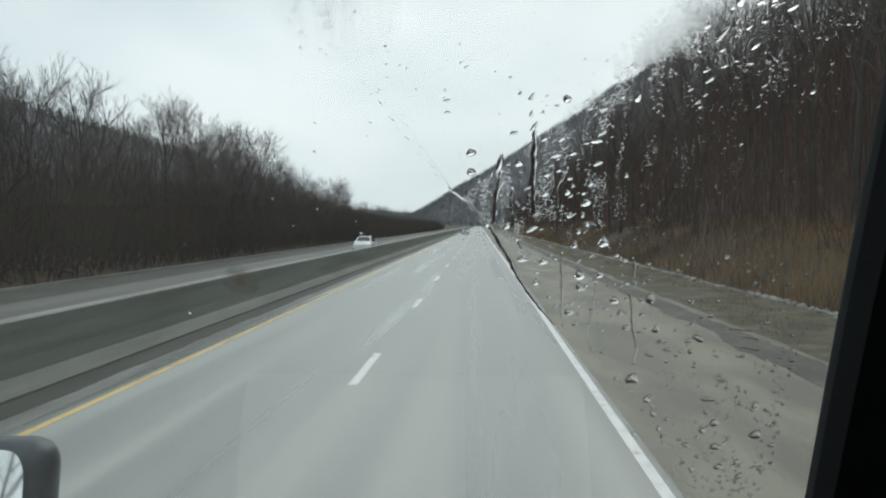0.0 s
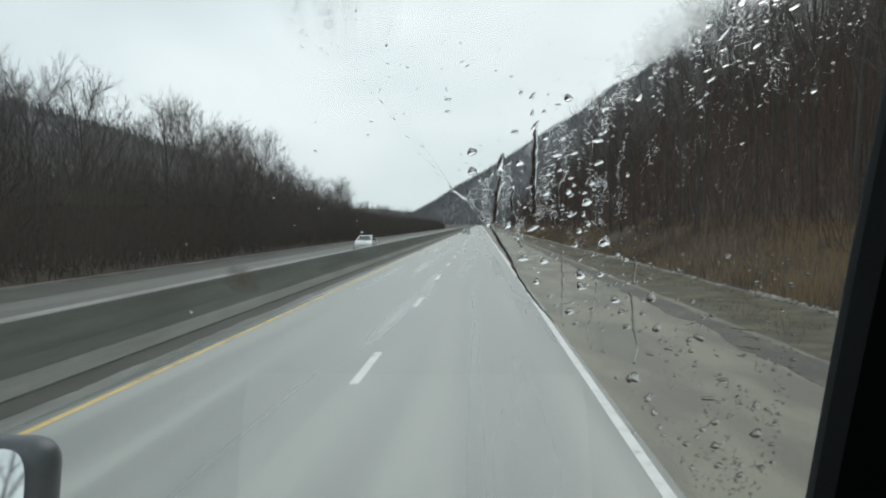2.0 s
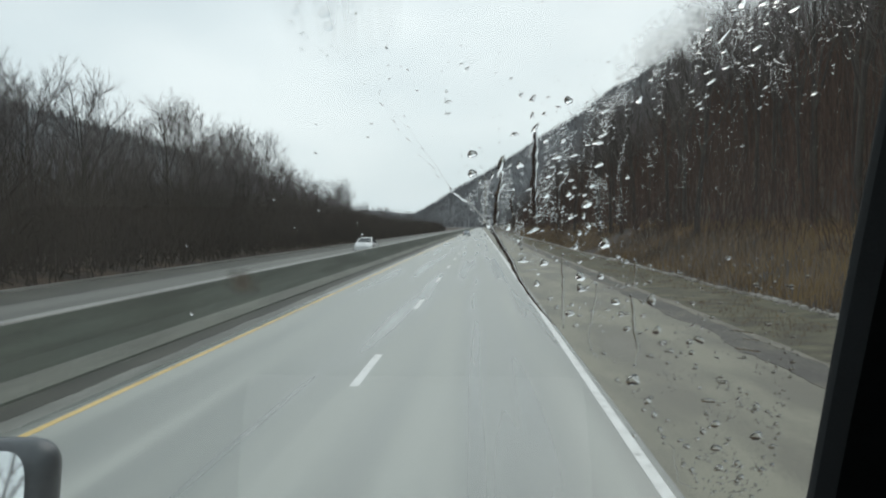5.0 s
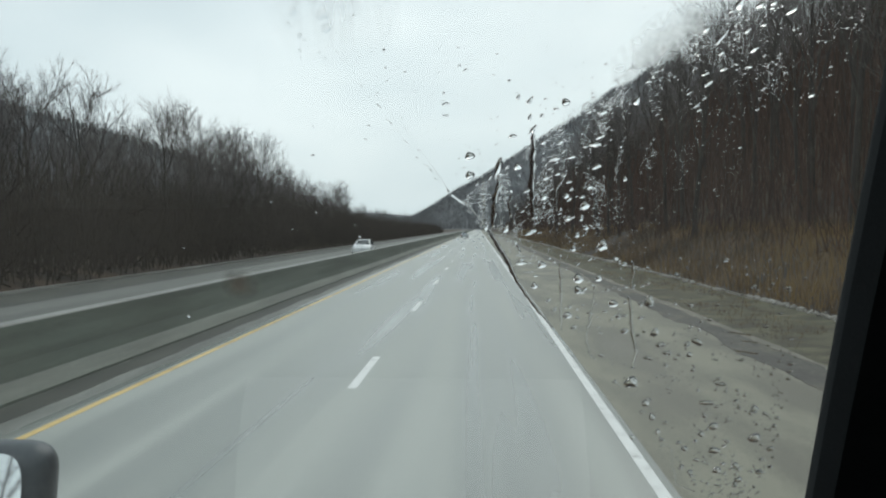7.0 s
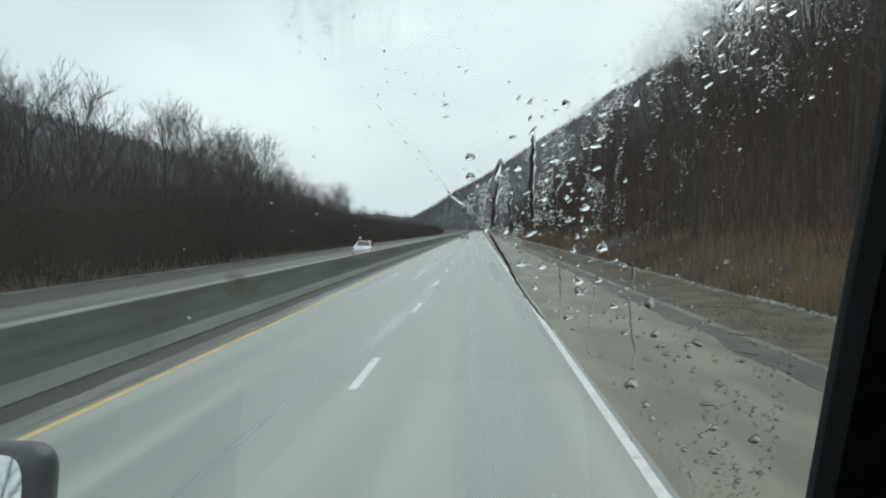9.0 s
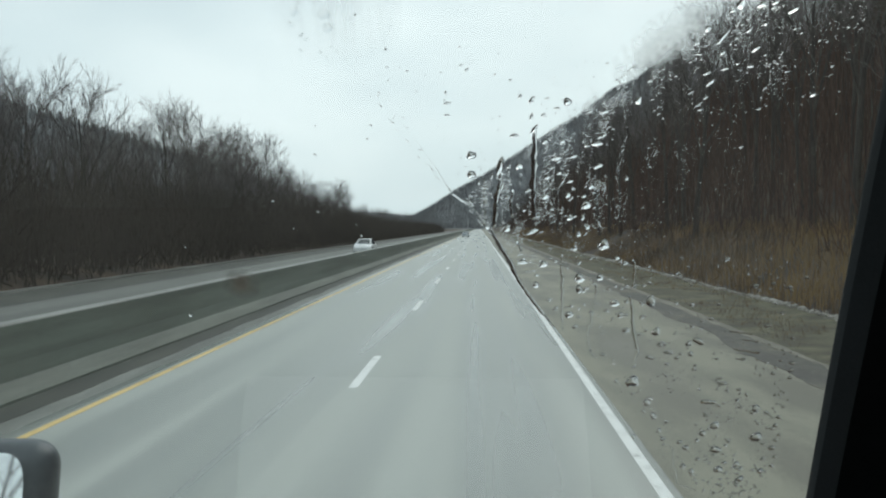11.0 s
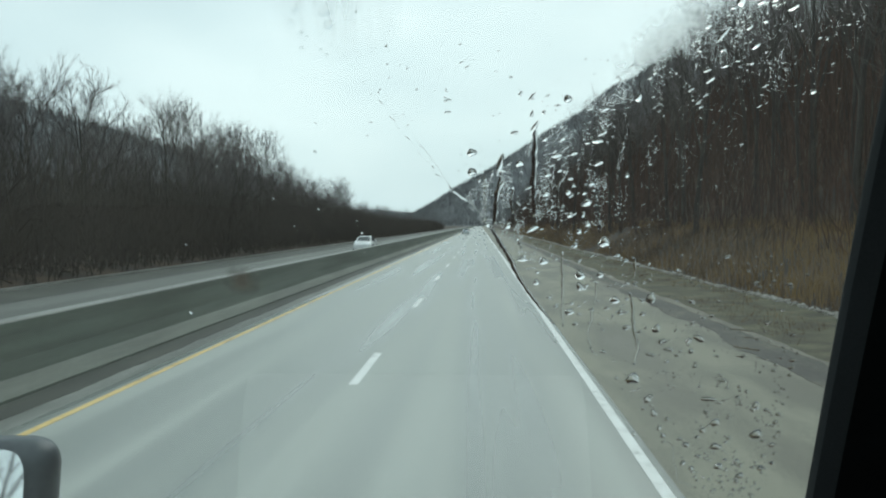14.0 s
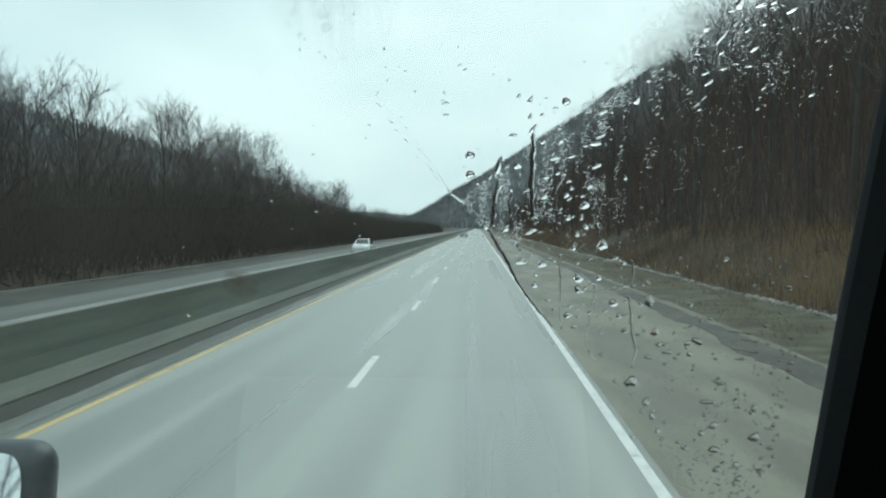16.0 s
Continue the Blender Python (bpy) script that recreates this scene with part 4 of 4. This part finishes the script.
tv_, tf_ = [], []
rill(tv_, tf_, [(-0.0765, 0.1126), (-0.051, 0.0769), (-0.0234, 0.0319)], [0.0002, 0.0003, 0.0007], 0.0003, r)
rill(tv_, tf_, [(-0.0234, 0.0319), (-0.0108, 0.0211), (0.0060, -0.0006)], [0.0009, 0.0015, 0.0018], 0.0003, r, height=0.26)
rill(tv_, tf_, [(0.0060, -0.0006), (0.016, -0.0135), (0.0354, -0.0546), (0.0561, -0.0884), (0.0711, -0.1093)],
     [0.0018, 0.0020, 0.0020, 0.0012, 0.0006], 0.0004, r, height=0.7)
for line, wd, hh in (([(0.0449, 0.0899), (0.0458, 0.0622), (0.0457, 0.0361), (0.0473, 0.0034)], 0.0025, 0.5),
                     ([(0.018, 0.052), (0.0135, 0.0308), (0.0127, 0.009), (0.0134, -0.0045)], 0.0021, 0.5),
                     ([(0.0737, 0.0508), (0.0667, 0.0387), (0.064, 0.0242), (0.0675, 0.0117)], 0.0011, 0.5),
                     ([(0.0729, -0.0279), (0.0758, -0.0666), (0.0781, -0.1119)], 0.0013, 0.45),
                     ([(0.105, -0.0592), (0.1047, -0.0913), (0.101, -0.1156), (0.1052, -0.138)], 0.0012, 0.45),
                     ([(0.1366, -0.0712), (0.1423, -0.1005), (0.1492, -0.1349), (0.1475, -0.1565)], 0.0017, 0.5),
                     ([(0.1367, -0.0336), (0.1412, -0.0663)], 0.0016, 0.45), ([(0.0324, -0.0147), (0.0368, -0.0285)], 0.0018, 0.5),
                     ([(0.1063, 0.0386), (0.1057, 0.0279), (0.1095, 0.0215)], 0.0008, 0.4),
                     ([(0.1952, -0.2535), (0.2, -0.2807), (0.207, -0.3062), (0.2307, -0.3172)], 0.0012, 0.4),
                     ([(0.0274, 0.0361), (0.0268, 0.0189), (0.0295, 0.0062)], 0.0014, 0.45),
                     ([(0.2320, -0.1110), (0.2570, -0.1140)], 0.0010, 0.4), ([(0.2390, -0.1310), (0.2670, -0.1345)], 0.0013, 0.4),
                     ([(0.2430, -0.1410), (0.2555, -0.1428)], 0.0010, 0.4), ([(0.2450, -0.1195), (0.2640, -0.1220)], 0.0009, 0.4),
                     ([(-0.067, 0.1982), (-0.0684, 0.1789), (-0.0746, 0.1545)], 0.0012, 0.2),
                     ([(-0.0955, 0.1985), (-0.0964, 0.1814)], 0.0012, 0.2)):
    rill(tv_, tf_, line, [wd * 0.6, *[wd * 1.0] * (len(line) - 2), wd * 0.8], 0.0005, r, height=hh)

t_me = mesh_from("rain_rivulets", tv_, tf_, M_WATER, True)
rills = tagged(new("rain_rivulets", t_me), "thin ridges and trails of rainwater on the windscreen glass", "rainwater", kind="stuff")
rills.matrix_world = GLASS_M
for name, u0, u1, v0, v1, mat, label in (
        ("drizzle_mist", -0.18, -0.06, 0.13, 0.25, M_MIST, "thin grey mist of drizzle on the windscreen above the wiper"),
        ("water_smear", 0.06, 0.22, 0.10, 0.25, M_SMEAR, "pale smear of run-together rainwater high on the windscreen"),
        ("dirt_smudge", -0.25, -0.19, -0.09, -0.03, M_SMUDGE, "faint brown smudge of dirt on the windscreen glass")):
    veil = mesh_from(name, [(u0, v0, 0.0003), (u1, v0, 0.0003), (u1, v1, 0.0003), (u0, v1, 0.0003)], [(0, 1, 2, 3)], mat)
    veil_ob = tagged(new(name, veil), label, "mist", kind="stuff")
    veil_ob.matrix_world = GLASS_M
    veil_ob.visible_shadow = False


# ======================================================= cars
def car(name, paint, label, m, seed):
    """A four-door saloon with parts, nose towards +y, standing on z = 0."""
    top = tagged(empty(name, m), label, "car")
    # body stations: y, half-width at sill, half-width at belt, sill z, belt z
    st = [(-2.33, 0.62, 0.60, 0.42, 0.88), (-2.27, 0.80, 0.74, 0.30, 1.00), (-1.9, 0.87, 0.82, 0.24, 1.05), (-1.3, 0.89, 0.86, 0.22, 1.02), (0.0, 0.89, 0.87, 0.20, 0.97),
          (1.0, 0.89, 0.85, 0.22, 0.95), (1.7, 0.87, 0.80, 0.24, 0.86), (2.15, 0.80, 0.70, 0.28, 0.76), (2.32, 0.60, 0.55, 0.36, 0.62)]
    bm = bmesh.new()
    rows_b = []
    for yy, hs, hb, zs, zb in st:
        mid = zs + (zb - zs) * 0.6
        half_ring = [(hs * 0.92, zs), (hs, zs + 0.07), (max(hs, hb) + 0.01, mid), (hb, zb - 0.05), (hb * 0.9, zb), (0, zb + 0.03)]
        pts = half_ring + [(-x, z) for x, z in reversed(half_ring[:-1])]
        rows_b.append([bm.verts.new((x, yy, z)) for x, z in pts])
    for a, b in zip(rows_b, rows_b[1:]):
        for i in range(len(a)):
            j = (i + 1) % len(a)
            bm.faces.new((a[i], a[j], b[j], b[i]))
    bm.faces.new(rows_b[0][::-1])
    bm.faces.new(rows_b[-1])
    body = part("body", bm, paint, top, smooth=True)
    body.modifiers.new("edge", "EDGE_SPLIT").split_angle = radians(38)
    # cabin
    cab = [(-1.75, 0.70, 1.03), (-1.05, 0.60, 1.42), (-0.4, 0.60, 1.46), (0.15, 0.60, 1.43), (1.05, 0.70, 0.96)]
    bm = bmesh.new()
    rows_c = []
    for yy, hw, z in cab:
        lo = 0.93
        rows_c.append([bm.verts.new(c) for c in ((-hw - 0.14, yy, lo), (-hw, yy, z - 0.05), (-hw * 0.85, yy, z), (hw * 0.85, yy, z), (hw, yy, z - 0.05), (hw + 0.14, yy, lo))])
    for a, b in zip(rows_c, rows_c[1:]):
        for i in range(5):
            bm.faces.new((a[i], a[i + 1], b[i + 1], b[i]))
    part("cabin", bm, paint, top)

    def sheet(name_, corners, off, mat_, lb):
        b = bmesh.new()
        c = [Vector(p) for p in corners]
        nrm = (c[1] - c[0]).cross(c[2] - c[0]).normalized() * off
        lo_ = [b.verts.new(p) for p in c]
        hi_ = [b.verts.new(p + nrm) for p in c]
        b.faces.new(lo_)
        b.faces.new(hi_[::-1])
        for i in range(len(c)):
            j = (i + 1) % len(c)
            b.faces.new((lo_[i], lo_[j], hi_[j], hi_[i]))
        return part(name_, b, mat_, top, lb)
    sheet("rear_window", ((0.64, -1.70, 1.06), (0.50, -1.10, 1.405), (-0.50, -1.10, 1.405), (-0.64, -1.70, 1.06)), -0.03, M_CARGLASS, "dark rear window")
    sheet("front_window", ((-0.62, 0.98, 1.0), (-0.50, 0.21, 1.405), (0.50, 0.21, 1.405), (0.62, 0.98, 1.0)), -0.03, M_CARGLASS, "dark windscreen")
    for s in (-1, 1):
        for nm, pts in (("side_window", ((0.795, -1.35, 1.0), (0.625, -0.98, 1.35), (0.625, -0.38, 1.40), (0.78, -0.36, 0.99))),
                        ("side_window", ((0.78, -0.28, 0.99), (0.625, -0.30, 1.40), (0.625, 0.12, 1.37), (0.80, 0.78, 0.98)))):
            pp = [(s * (a + 0.012), b, c) for a, b, c in pts]
            sheet(nm, pp, 0.02 * s, M_CARGLASS, "dark side window")
        part("tail_lamp", box(0.36, 0.12, 0.15, (s * 0.60, -2.26, 0.84), 0.03), M_TAIL, top, "red tail lamp")
        part("headlamp", box(0.36, 0.16, 0.12, (s * 0.60, 2.17, 0.62), 0.03), M_LAMP, top, "clear headlamp")
        part("door_mirror", box(0.20, 0.10, 0.13, (s * 0.98, 0.62, 1.02), 0.035, 3), M_BLACK, top, "dark door mirror", True)
        for yy in (-0.25, -1.05):
            part("door_handle", box(0.03, 0.18, 0.03, (s * 0.885, yy, 0.86), 0.008), paint, top)
        for yy in (-1.35, 1.35):
            arch = bmesh.new()
            bmesh.ops.create_cone(arch, cap_ends=True, segments=24, radius1=0.375, radius2=0.375, depth=0.30)
            bmesh.ops.rotate(arch, cent=(0, 0, 0), matrix=Matrix.Rotation(math.pi / 2, 3, "Y"), verts=arch.verts)
            part("wheel_arch", arch, M_BLACK, top, m=pose(s * 0.752, yy, 0.35))
            ring_wheel(0.32, 0.21, "wheel", s * 0.81, yy, top, M_STEEL)
    part("bumper", box(1.66, 0.22, 0.30, (0, -2.28, 0.46), 0.07, 3), paint, top, smooth=True)
    part("bumper", box(1.60, 0.22, 0.26, (0, 2.22, 0.40), 0.07, 3), paint, top, smooth=True)
    part("bumper_trim", box(1.0, 0.05, 0.06, (0, -2.38, 0.56), 0.01), M_BLACK, top)
    plate = part("number_plate", box(0.31, 0.02, 0.16, (0, -2.37, 0.76), 0.004), M_PLATE, top, "pale number plate")
    part("plate_bar", box(0.22, 0.006, 0.05, (0, -2.382, 0.76)), M_BLACK, plate)
    part("badge", box(0.10, 0.02, 0.08, (0, -2.33, 0.93), 0.02, 3), M_STEEL, top)
    part("roof_antenna", box(0.05, 0.12, 0.04, (0, -0.95, 1.46), 0.012), M_BLACK, top)
    return top


car("silver_car", M_SILVER, "silver four-door saloon car in the passing lane", pose(-3.75, 215, 0), 1)
car("white_car", M_CARWHITE, "white saloon car on the opposite carriageway", pose(-11.0, 78, 0, 0, 0, 180), 2)

# ======================================================= roadside sign seen from behind
sign = tagged(empty("road_sign", pose(-21.0, 27, ground_z(-21.0, 27), 0, 0, 6)), "bare aluminium back of a road sign on two posts", "road sign")
for k in range(9):
    part("sign_panel", box(5.2, 0.04, 0.205, (0, 0, 2.35 + 0.215 * k), 0.006), M_SIGN, sign)
for sx in (-1.6, 1.6):
    part("sign_post", box(0.16, 0.22, 4.5, (sx, 0.14, 1.95), 0.01), M_SIGN, sign, "grey steel post")
